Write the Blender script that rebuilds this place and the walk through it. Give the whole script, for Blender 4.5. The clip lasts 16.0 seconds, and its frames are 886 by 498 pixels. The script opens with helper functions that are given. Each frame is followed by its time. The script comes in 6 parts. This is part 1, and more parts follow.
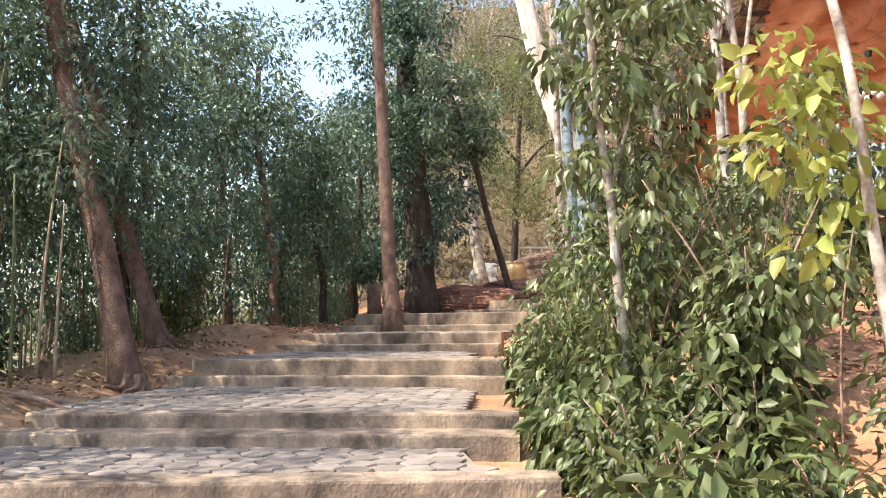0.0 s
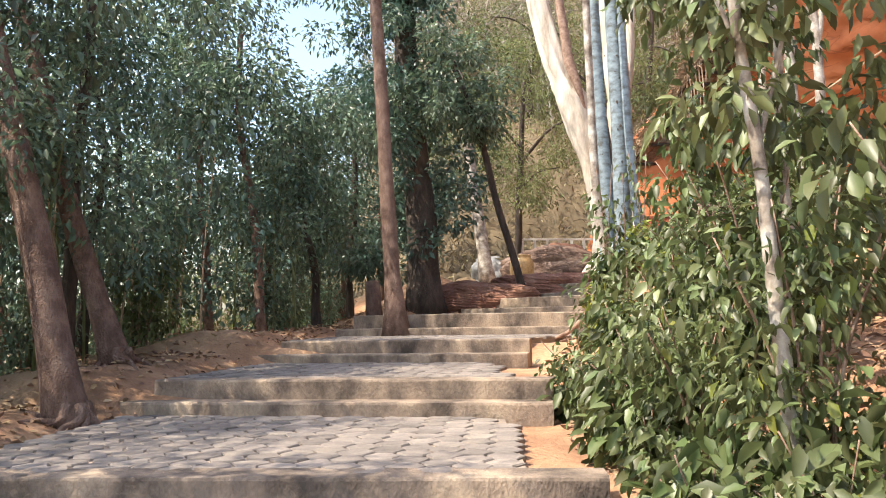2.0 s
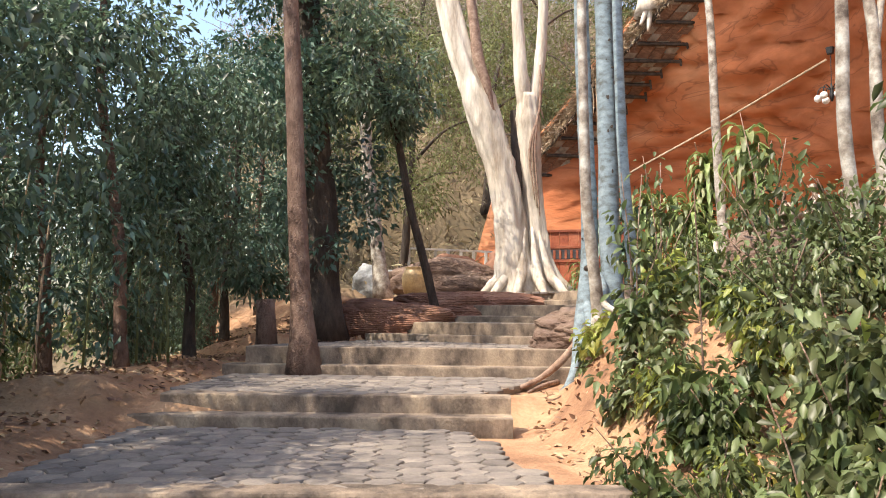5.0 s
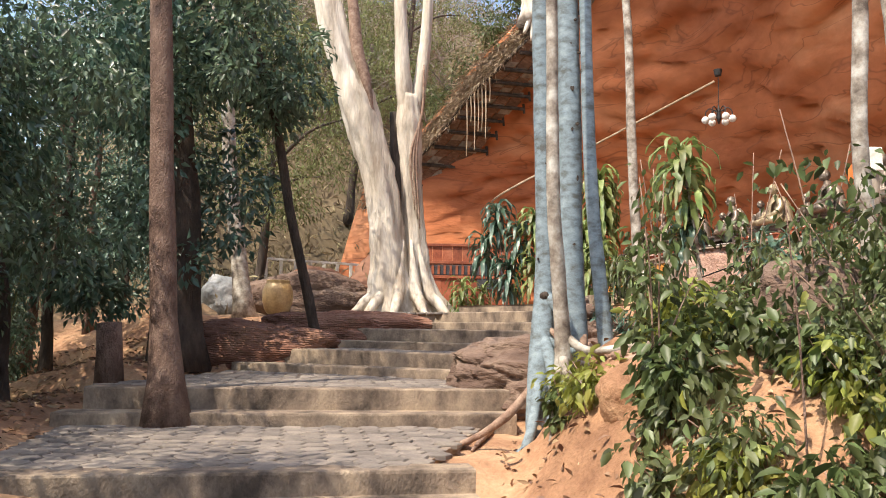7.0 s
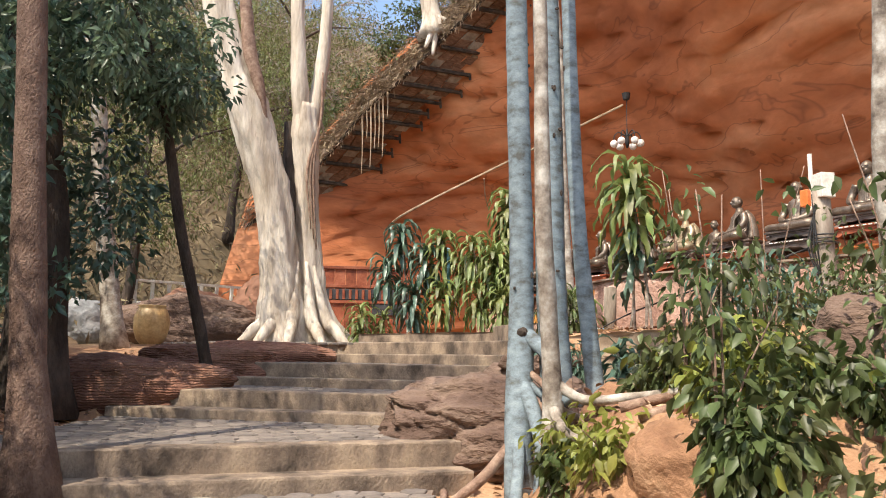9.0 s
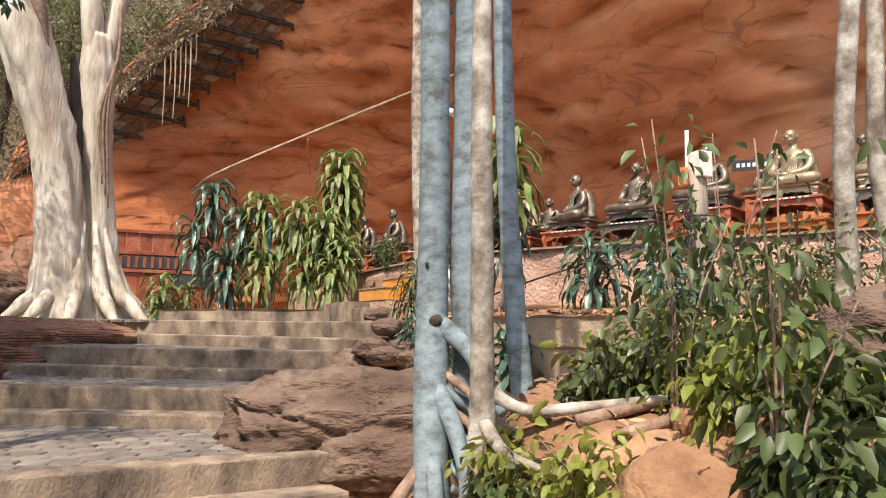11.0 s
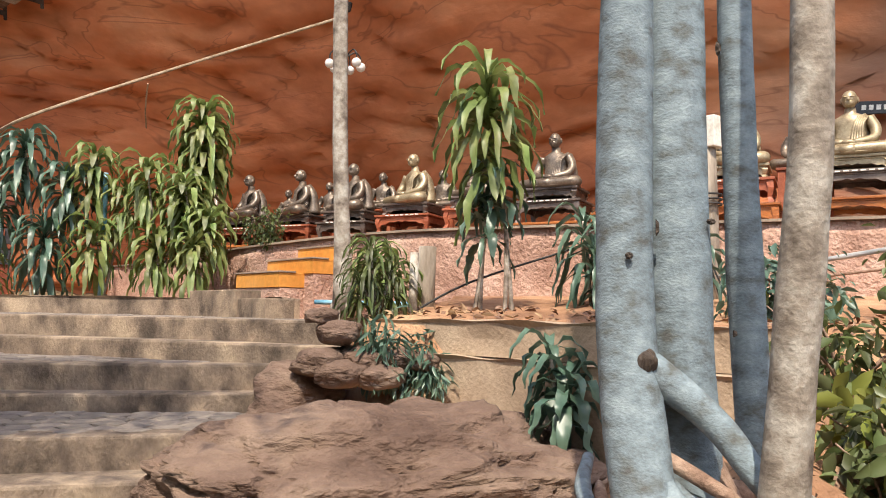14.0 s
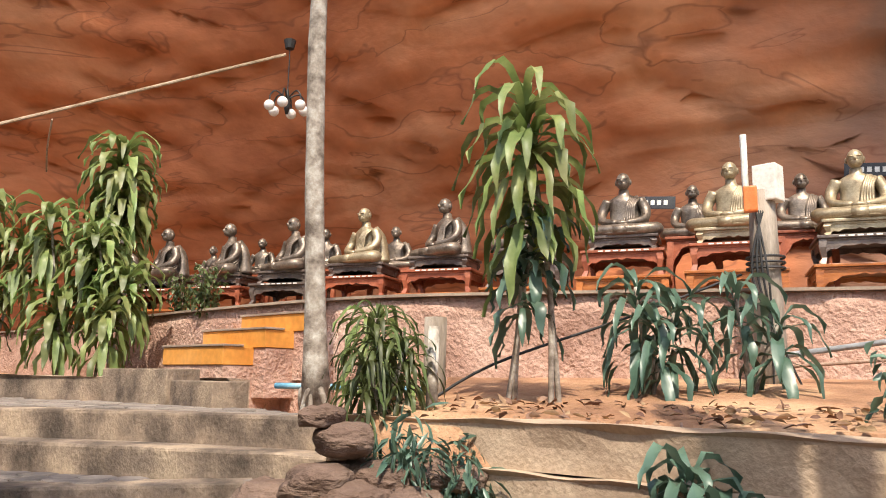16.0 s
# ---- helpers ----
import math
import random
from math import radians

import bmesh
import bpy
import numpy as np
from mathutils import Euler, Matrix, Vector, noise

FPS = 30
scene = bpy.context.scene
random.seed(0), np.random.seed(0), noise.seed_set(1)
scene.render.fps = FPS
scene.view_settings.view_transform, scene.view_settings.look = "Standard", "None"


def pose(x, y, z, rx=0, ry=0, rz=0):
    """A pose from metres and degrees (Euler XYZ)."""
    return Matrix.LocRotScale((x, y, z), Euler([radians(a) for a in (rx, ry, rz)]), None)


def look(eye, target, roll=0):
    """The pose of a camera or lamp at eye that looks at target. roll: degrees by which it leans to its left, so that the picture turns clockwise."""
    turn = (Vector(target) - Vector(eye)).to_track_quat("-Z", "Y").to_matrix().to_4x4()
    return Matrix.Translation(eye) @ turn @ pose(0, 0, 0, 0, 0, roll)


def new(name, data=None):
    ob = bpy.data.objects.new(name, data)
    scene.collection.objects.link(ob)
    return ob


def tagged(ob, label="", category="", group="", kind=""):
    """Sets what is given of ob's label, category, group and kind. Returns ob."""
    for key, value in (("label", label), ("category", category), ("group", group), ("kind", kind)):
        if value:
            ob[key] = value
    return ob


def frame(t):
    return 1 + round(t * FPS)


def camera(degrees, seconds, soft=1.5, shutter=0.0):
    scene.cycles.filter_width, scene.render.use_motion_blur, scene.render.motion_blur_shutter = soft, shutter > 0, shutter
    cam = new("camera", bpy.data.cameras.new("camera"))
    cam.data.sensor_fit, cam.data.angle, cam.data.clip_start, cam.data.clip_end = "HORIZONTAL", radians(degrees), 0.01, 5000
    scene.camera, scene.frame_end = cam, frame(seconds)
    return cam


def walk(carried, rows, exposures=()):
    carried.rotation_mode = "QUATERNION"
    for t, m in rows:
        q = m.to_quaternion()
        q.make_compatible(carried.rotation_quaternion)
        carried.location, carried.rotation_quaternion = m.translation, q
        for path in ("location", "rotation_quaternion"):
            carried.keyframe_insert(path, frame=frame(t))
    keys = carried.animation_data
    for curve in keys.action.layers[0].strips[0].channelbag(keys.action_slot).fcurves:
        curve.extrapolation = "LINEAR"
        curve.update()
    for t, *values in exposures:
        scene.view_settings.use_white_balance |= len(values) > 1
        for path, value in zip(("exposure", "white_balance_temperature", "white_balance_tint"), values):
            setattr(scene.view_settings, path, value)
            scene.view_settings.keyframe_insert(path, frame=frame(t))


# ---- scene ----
cam = camera(60.0, 16.0, soft=1.0)
S = 0.78  # true metres for one unit of the plan below
PATH = [
    (0, (0.193, 0.612, 1.805), (0.167, 2.602, 2.004), -0.6),
    (0.5, (0.051, 1.194, 1.807), (0.065, 3.19, 1.935), -0.9),
    (1, (-0.147, 1.797, 1.84), (-0.204, 3.792, 1.972), -1.0),
    (1.5, (-0.278, 2.417, 1.952), (-0.305, 4.412, 2.086), -1.1),
    (2, (-0.285, 3.037, 2.032), (-0.285, 5.028, 2.212), -1.0),
    (2.5, (-0.663, 3.729, 2.155), (-0.595, 5.72, 2.33), -0.8),
    (3, (-0.844, 4.331, 2.294), (-0.632, 6.314, 2.443), -0.6),
    (3.5, (-1.074, 4.892, 2.413), (-0.835, 6.87, 2.586), -0.4),
    (4, (-1.36, 5.401, 2.624), (-1.034, 7.367, 2.793), -0.6),
    (4.2, (-1.399, 5.623, 2.616), (-1.067, 7.588, 2.783), -0.6),
    (6.3, (-2.175, 8.229, 2.8), (-1.569, 10.122, 3.019), 1.6),
    (6.5, (-2.204, 8.585, 2.855), (-1.558, 10.467, 3.061), 1.3),
    (7, (-2.15, 9.232, 2.941), (-1.359, 11.056, 3.159), 1.1),
    (7.5, (-2.094, 9.724, 3.111), (-1.206, 11.503, 3.326), 1.2),
    (8, (-2.236, 10.167, 3.152), (-1.221, 11.876, 3.373), 1.0),
    (8.5, (-2.232, 10.633, 3.155), (-1.144, 12.289, 3.426), 0.7),
    (9, (-2.276, 11.23, 3.152), (-1.19, 12.886, 3.433), 0.7),
    (9.5, (-2.321, 11.736, 3.161), (-1.19, 13.364, 3.426), 0.8),
    (10, (-2.123, 12.307, 3.279), (-0.884, 13.856, 3.538), 0.7),
    (10.2, (-2.045, 12.499, 3.293), (-0.729, 13.985, 3.538), 0.7),
    (12.3, (-1.645, 14.682, 3.497), (0.408, 16.182, 3.831), 1.8),
    (12.5, (-1.590, 14.864, 3.527), (0.497, 16.312, 3.876), 1.9),
    (13, (-1.137, 15.450, 3.490), (1.055, 16.722, 3.879), 1.2),
    (13.5, (-1.029, 16.159, 3.528), (1.191, 17.392, 3.881), 0.9),
    (14, (-0.642, 16.724, 3.614), (1.645, 17.863, 3.829), 1.0),
    (14.5, (-0.233, 17.159, 3.801), (2.086, 18.228, 4.032), 1.1),
    (15, (0.049, 17.662, 3.847), (2.436, 18.553, 4.122), 0.9),
    (15.5, (0.386, 18.088, 3.862), (2.777, 18.924, 4.258), 0.8),
    (16, (0.744, 18.637, 3.851), (3.129, 19.469, 4.279), 0.8),
]
walk(cam, [(t, look(Vector(eye) * S, Vector(target) * S, roll)) for t, eye, target, roll in PATH],
     exposures=((0, 1.6), (2, 1.58), (4, 1.42), (7, 1.1), (10, 0.95), (12.5, 0.91), (16, 1.02)))


# ---- light ----
SUN_AZ, SUN_EL = radians(250), radians(57)
world = bpy.data.worlds.new("sky")
scene.world = world
world.use_nodes = True
wn = world.node_tree
sky = wn.nodes.new("ShaderNodeTexSky")
sky.sky_type, sky.sun_disc = "NISHITA", False
sky.sun_elevation, sky.sun_rotation = SUN_EL, SUN_AZ
sky.air_density, sky.dust_density = 1.2, 2.5
wn.links.new(sky.outputs[0], wn.nodes["Background"].inputs[0])
wn.nodes["Background"].inputs[1].default_value = 0.15
sun = new("sun", bpy.data.lights.new("sun", "SUN"))
sun.data.energy, sun.data.angle, sun.data.color = 3.0, radians(0.6), (1.0, 0.90, 0.74)
sun_to = Vector((math.sin(SUN_AZ) * math.cos(SUN_EL), math.cos(SUN_AZ) * math.cos(SUN_EL), math.sin(SUN_EL)))
sun.matrix_world = look(sun_to * 60, (0, 0, 0))


# ---- materials ----
def material(name, colours, scale=3.0, rough=0.8, bump=0.4, fine=14.0, metal=0.0, stretch=(1, 1, 1), vary=0.0, island=0.0, translucent=0.0, spec=0.4, wave=0.0, depth=0.02, turn=(0, 0, 0)):
    """Three colours mixed by coarse noise, broken up by fine noise, with relief."""
    m = bpy.data.materials.new(name)
    m.use_nodes = True
    nt = m.node_tree
    b = nt.nodes["Principled BSDF"]
    tc = nt.nodes.new("ShaderNodeTexCoord")
    mp = nt.nodes.new("ShaderNodeMapping")
    mp.inputs["Scale"].default_value, mp.inputs["Rotation"].default_value = stretch, turn
    nt.links.new(tc.outputs["Object"], mp.inputs[0])
    oi = nt.nodes.new("ShaderNodeObjectInfo")
    shift = nt.nodes.new("ShaderNodeVectorMath")
    shift.operation = "MULTIPLY_ADD"
    nt.links.new(oi.outputs["Random"], shift.inputs[0])
    shift.inputs[1].default_value = (7, 13, 5) if vary else (0, 0, 0)
    nt.links.new(mp.outputs[0], shift.inputs[2])
    n1 = nt.nodes.new("ShaderNodeTexNoise")
    n1.inputs["Scale"].default_value, n1.inputs["Detail"].default_value, n1.inputs["Roughness"].default_value = scale, 6, 0.62
    n2 = nt.nodes.new("ShaderNodeTexNoise")
    n2.inputs["Scale"].default_value, n2.inputs["Detail"].default_value = scale * fine, 5
    for n in (n1, n2):
        nt.links.new(shift.outputs[0], n.inputs["Vector"])
    ramp = nt.nodes.new("ShaderNodeValToRGB")
    e = ramp.color_ramp.elements
    e[0].position, e[1].position = 0.34, 0.66
    e[0].color, e[1].color = (*colours[0], 1), (*colours[-1], 1)
    if len(colours) > 2:
        k = e.new(0.5)
        k.color = (*colours[1], 1)
    nt.links.new(n1.outputs["Fac"], ramp.inputs[0])
    hsv = nt.nodes.new("ShaderNodeHueSaturation")
    nt.links.new(ramp.outputs[0], hsv.inputs["Color"])
    mr = nt.nodes.new("ShaderNodeMapRange")
    mr.inputs[3].default_value, mr.inputs[4].default_value = 0.72, 1.28
    nt.links.new(n2.outputs["Fac"], mr.inputs[0])
    last = mr.outputs[0]
    if vary or island:
        rnd = oi.outputs["Random"]
        amount = vary
        if island:
            rnd = nt.nodes.new("ShaderNodeNewGeometry").outputs["Random Per Island"]
            amount = island
            hue = nt.nodes.new("ShaderNodeMapRange")
            hue.inputs[3].default_value, hue.inputs[4].default_value = 0.5 - 0.06 * island, 0.5 + 0.035 * island
            nt.links.new(rnd, hue.inputs[0])
            nt.links.new(hue.outputs[0], hsv.inputs["Hue"])
        vr = nt.nodes.new("ShaderNodeMapRange")
        vr.inputs[3].default_value, vr.inputs[4].default_value = 1 - amount, 1 + amount
        nt.links.new(rnd, vr.inputs[0])
        mul = nt.nodes.new("ShaderNodeMath")
        mul.operation = "MULTIPLY"
        nt.links.new(last, mul.inputs[0])
        nt.links.new(vr.outputs[0], mul.inputs[1])
        last = mul.outputs[0]
    nt.links.new(last, hsv.inputs["Value"])
    nt.links.new(hsv.outputs[0], b.inputs["Base Color"])
    b.inputs["Roughness"].default_value, b.inputs["Metallic"].default_value = rough, metal
    b.inputs["Specular IOR Level"].default_value = spec
    if bump:
        bp = nt.nodes.new("ShaderNodeBump")
        bp.inputs["Strength"].default_value, bp.inputs["Distance"].default_value = bump, depth
        if wave:
            wv = nt.nodes.new("ShaderNodeTexWave")
            wv.inputs["Scale"].default_value, wv.inputs["Distortion"].default_value = wave, 5
            wv.bands_direction = "Z"
            nt.links.new(shift.outputs[0], wv.inputs["Vector"])
            add = nt.nodes.new("ShaderNodeMath")
            nt.links.new(wv.outputs["Fac"], add.inputs[0])
            nt.links.new(n2.outputs["Fac"], add.inputs[1])
            nt.links.new(add.outputs[0], bp.inputs["Height"])
        else:
            nt.links.new(n2.outputs["Fac"], bp.inputs["Height"])
        nt.links.new(bp.outputs[0], b.inputs["Normal"])
    if translucent:
        tr = nt.nodes.new("ShaderNodeBsdfTranslucent")
        mx = nt.nodes.new("ShaderNodeMixShader")
        mx.inputs[0].default_value = translucent
        nt.links.new(hsv.outputs[0], tr.inputs[0])
        nt.links.new(b.outputs[0], mx.inputs[1])
        nt.links.new(tr.outputs[0], mx.inputs[2])
        nt.links.new(mx.outputs[0], nt.nodes["Material Output"].inputs[0])
    return m


M_SOIL = material("orange_soil", [(0.21, 0.105, 0.058), (0.35, 0.19, 0.105), (0.475, 0.30, 0.175)], 0.9, 0.95, 0.7, 22, depth=0.03)
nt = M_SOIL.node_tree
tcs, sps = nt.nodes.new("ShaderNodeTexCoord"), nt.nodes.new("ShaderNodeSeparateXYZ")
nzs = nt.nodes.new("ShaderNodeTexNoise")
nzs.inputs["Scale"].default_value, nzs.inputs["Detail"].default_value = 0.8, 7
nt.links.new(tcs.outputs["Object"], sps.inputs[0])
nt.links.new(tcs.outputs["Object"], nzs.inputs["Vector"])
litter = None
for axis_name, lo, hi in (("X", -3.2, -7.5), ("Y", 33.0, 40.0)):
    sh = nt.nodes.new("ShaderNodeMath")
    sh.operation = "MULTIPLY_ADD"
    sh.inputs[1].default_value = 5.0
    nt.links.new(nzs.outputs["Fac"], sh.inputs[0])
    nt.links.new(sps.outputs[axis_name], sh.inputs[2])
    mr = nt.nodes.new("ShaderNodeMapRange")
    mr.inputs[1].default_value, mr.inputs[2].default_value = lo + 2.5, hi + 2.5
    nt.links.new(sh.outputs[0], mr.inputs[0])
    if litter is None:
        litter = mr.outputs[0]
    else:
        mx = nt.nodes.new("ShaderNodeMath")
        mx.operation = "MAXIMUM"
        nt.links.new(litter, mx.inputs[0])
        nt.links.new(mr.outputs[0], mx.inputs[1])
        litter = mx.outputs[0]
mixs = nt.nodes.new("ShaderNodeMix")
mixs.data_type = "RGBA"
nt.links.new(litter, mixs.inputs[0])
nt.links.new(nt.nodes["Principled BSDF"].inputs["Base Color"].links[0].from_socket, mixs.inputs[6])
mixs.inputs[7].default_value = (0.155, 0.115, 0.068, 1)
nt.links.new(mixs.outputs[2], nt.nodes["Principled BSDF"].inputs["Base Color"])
M_CONC = material("weathered_concrete", [(0.075, 0.056, 0.043), (0.225, 0.168, 0.125), (0.40, 0.305, 0.215)], 1.9, 0.9, 1.0, 18, stretch=(1.0, 1.0, 0.7), depth=0.012)
M_TREAD = material("worn_concrete_tread", [(0.19, 0.145, 0.11), (0.28, 0.215, 0.165), (0.37, 0.29, 0.22)], 1.3, 0.9, 0.5, 24, depth=0.008)
M_PAVER = material("grey_paver", [(0.125, 0.105, 0.092), (0.20, 0.167, 0.145), (0.275, 0.23, 0.19)], 1.5, 0.9, 0.6, 18, vary=0.16, depth=0.008)
M_ROCK = material("red_sandstone", [(0.40, 0.125, 0.05), (0.54, 0.185, 0.075), (0.64, 0.28, 0.135)], 0.22, 0.88, 0.8, 9, stretch=(0.5, 0.8, 1.5), turn=(0.5, 0.25, 0.5), depth=0.05)
# the rock greys towards the near end of the cave
nt = M_ROCK.node_tree
tcr, sep = nt.nodes.new("ShaderNodeTexCoord"), nt.nodes.new("ShaderNodeSeparateXYZ")
nz = nt.nodes.new("ShaderNodeTexNoise")
nz.inputs["Scale"].default_value, nz.inputs["Detail"].default_value = 0.35, 6
nt.links.new(tcr.outputs["Object"], sep.inputs[0])
nt.links.new(tcr.outputs["Object"], nz.inputs["Vector"])
wob = nt.nodes.new("ShaderNodeMath")
wob.operation = "MULTIPLY_ADD"
wob.inputs[1].default_value = 14.0
nt.links.new(nz.outputs["Fac"], wob.inputs[0])
nt.links.new(sep.outputs["Y"], wob.inputs[2])
fac = nt.nodes.new("ShaderNodeMapRange")
fac.inputs[1].default_value, fac.inputs[2].default_value, fac.inputs[3].default_value, fac.inputs[4].default_value = 22.0, 26.0, 0.75, 0.0
nt.links.new(wob.outputs[0], fac.inputs[0])
mixc = nt.nodes.new("ShaderNodeMix")
mixc.data_type = "RGBA"
old = nt.nodes["Principled BSDF"].inputs["Base Color"].links[0].from_socket
nt.links.new(fac.outputs[0], mixc.inputs[0])
nt.links.new(old, mixc.inputs[6])
mixc.inputs[7].default_value = (0.18, 0.118, 0.088, 1)
nt.links.new(mixc.outputs[2], nt.nodes["Principled BSDF"].inputs["Base Color"])
# thin flowing creases in the rock
crn = nt.nodes.new("ShaderNodeTexNoise")
crn.inputs["Scale"].default_value, crn.inputs["Detail"].default_value, crn.inputs["Distortion"].default_value = 0.5, 3, 0.8
crm = nt.nodes.new("ShaderNodeMapping")
crm.inputs["Scale"].default_value, crm.inputs["Rotation"].default_value = (0.5, 0.6, 1.9), (0.55, 0.2, 0.4)
nt.links.new(tcr.outputs["Object"], crm.inputs[0])
nt.links.new(crm.outputs[0], crn.inputs["Vector"])
sub = nt.nodes.new("ShaderNodeMath")
sub.operation = "SUBTRACT"
sub.inputs[1].default_value = 0.5
nt.links.new(crn.outputs["Fac"], sub.inputs[0])
ab = nt.nodes.new("ShaderNodeMath")
ab.operation = "ABSOLUTE"
nt.links.new(sub.outputs[0], ab.inputs[0])
crk = nt.nodes.new("ShaderNodeMapRange")
crk.inputs[1].default_value, crk.inputs[2].default_value, crk.inputs[3].default_value, crk.inputs[4].default_value = 0.0, 0.014, 1.0, 0.0
nt.links.new(ab.outputs[0], crk.inputs[0])
half = nt.nodes.new("ShaderNodeMath")
half.operation = "MULTIPLY"
half.inputs[1].default_value = 0.5
nt.links.new(crk.outputs[0], half.inputs[0])
crx = nt.nodes.new("ShaderNodeMix")
crx.data_type = "RGBA"
nt.links.new(half.outputs[0], crx.inputs[0])
nt.links.new(mixc.outputs[2], crx.inputs[6])
crx.inputs[7].default_value = (0.16, 0.055, 0.03, 1)
nt.links.new(crx.outputs[2], nt.nodes["Principled BSDF"].inputs["Base Color"])
M_SLAB = material("brown_boulder", [(0.10, 0.06, 0.044), (0.17, 0.11, 0.082), (0.25, 0.175, 0.13)], 0.9, 0.9, 0.9, 10, stretch=(1, 1, 2.2), depth=0.06)
M_CLAY = material("ribbed_clay_rock", [(0.15, 0.065, 0.042), (0.22, 0.10, 0.065), (0.30, 0.155, 0.10)], 0.8, 0.92, 0.8, 16, wave=7, depth=0.03)
M_WALL = material("rough_pink_plaster", [(0.33, 0.19, 0.14), (0.48, 0.30, 0.23), (0.58, 0.40, 0.32)], 1.4, 0.92, 1.0, 12, depth=0.04)
M_RETAIN = material("sandy_retaining_concrete", [(0.24, 0.165, 0.11), (0.37, 0.27, 0.19), (0.46, 0.35, 0.25)], 1.1, 0.92, 0.7, 26, depth=0.012)
M_TILE = material("orange_glazed_tile", [(0.55, 0.22, 0.04), (0.66, 0.29, 0.06), (0.70, 0.34, 0.10)], 1.0, 0.45, 0.1, 12)
M_BARK = material("brown_bark", [(0.10, 0.058, 0.042), (0.17, 0.105, 0.078), (0.25, 0.165, 0.125)], 5, 0.92, 1.0, 9, stretch=(1, 1, 0.55), depth=0.03)
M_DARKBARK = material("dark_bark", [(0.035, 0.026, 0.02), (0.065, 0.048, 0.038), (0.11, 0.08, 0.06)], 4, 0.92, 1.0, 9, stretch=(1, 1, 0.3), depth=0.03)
M_GREYBARK = material("grey_blue_bark", [(0.115, 0.12, 0.115), (0.20, 0.25, 0.28), (0.285, 0.345, 0.375)], 6.0, 0.85, 0.6, 9, stretch=(1.0, 1.0, 1.7), depth=0.006)
M_SMOOTH = material("mottled_pale_bark", [(0.125, 0.095, 0.075), (0.33, 0.28, 0.23), (0.56, 0.52, 0.46)], 4.5, 0.85, 0.6, 7, depth=0.01)
M_WHITEBARK = material("white_fluted_bark", [(0.33, 0.26, 0.195), (0.58, 0.50, 0.405), (0.74, 0.67, 0.575)], 1.6, 0.85, 0.7, 9, stretch=(1.4, 1.4, 0.25), depth=0.03)
M_ROOT = material("dry_root", [(0.17, 0.10, 0.07), (0.28, 0.18, 0.13), (0.38, 0.27, 0.20)], 6, 0.9, 0.6, 6)
M_LEAFD = material("dark_glossy_leaf", [(0.07, 0.115, 0.07), (0.125, 0.18, 0.11), (0.19, 0.25, 0.155)], 0.5, 0.40, 0, 6, island=0.5, translucent=0.42, spec=0.7)
M_LEAFM = material("olive_leaf", [(0.06, 0.085, 0.025), (0.10, 0.13, 0.045), (0.15, 0.17, 0.065)], 0.6, 0.45, 0, 6, island=0.5, translucent=0.35, spec=0.5)
M_LEAFP = material("pale_shrub_leaf", [(0.075, 0.10, 0.036), (0.135, 0.16, 0.064), (0.23, 0.24, 0.11)], 0.8, 0.42, 0, 6, island=0.5, translucent=0.35, spec=0.5)
M_LEAFY = material("yellow_leaf", [(0.20, 0.24, 0.045), (0.29, 0.31, 0.07), (0.34, 0.30, 0.08)], 0.8, 0.45, 0, 6, island=0.3, translucent=0.4)
M_LEAFB = material("blue_green_leaf", [(0.05, 0.10, 0.07), (0.09, 0.155, 0.11), (0.14, 0.21, 0.15)], 0.8, 0.38, 0, 6, island=0.4, translucent=0.2, spec=0.6)
M_LEAFDRAC = material("dracaena_leaf", [(0.11, 0.17, 0.045), (0.20, 0.26, 0.08), (0.34, 0.36, 0.14)], 1.6, 0.48, 0, 6, island=0.45, translucent=0.3, spec=0.6)
M_DRY = material("dry_leaf_litter", [(0.14, 0.08, 0.045), (0.27, 0.17, 0.10), (0.42, 0.30, 0.19)], 2, 0.9, 0, 6, island=0.5)
M_SCRUB = material("dry_scrub", [(0.20, 0.165, 0.09), (0.29, 0.24, 0.145), (0.37, 0.30, 0.20)], 0.4, 0.8, 0, 6, island=0.5, translucent=0.3)
M_ROOFBOARD = material("brown_roof_board", [(0.12, 0.06, 0.035), (0.20, 0.11, 0.07), (0.28, 0.17, 0.11)], 3, 0.85, 0.5, 8, stretch=(1, 5, 5), vary=0.2)
M_TWIG = material("pale_dry_twig", [(0.22, 0.18, 0.14), (0.33, 0.28, 0.23), (0.44, 0.39, 0.33)], 4, 0.9, 0.3, 8)
M_LEAFHILL = material("light_feathery_leaf", [(0.12, 0.14, 0.05), (0.18, 0.20, 0.075), (0.25, 0.255, 0.11)], 0.5, 0.5, 0, 6, island=0.5, translucent=0.4, spec=0.4)
M_STRAW = material("dry_straw", [(0.22, 0.16, 0.10), (0.36, 0.27, 0.18), (0.46, 0.36, 0.26)], 3, 0.9, 0.5, 8, island=0.3)
M_BRONZE = material("dark_bronze", [(0.10, 0.076, 0.058), (0.19, 0.15, 0.118), (0.29, 0.235, 0.185)], 4, 0.36, 0.3, 8, metal=0.45, vary=0.15)
M_GOLD = material("brushed_gold", [(0.25, 0.19, 0.115), (0.36, 0.285, 0.18), (0.46, 0.38, 0.26)], 4, 0.42, 0.25, 8, metal=0.45)
M_PLINTH = material("dark_lacquer_plinth", [(0.07, 0.05, 0.042), (0.13, 0.10, 0.085), (0.19, 0.15, 0.125)], 3, 0.4, 0.2, 8, metal=0.3, vary=0.15)
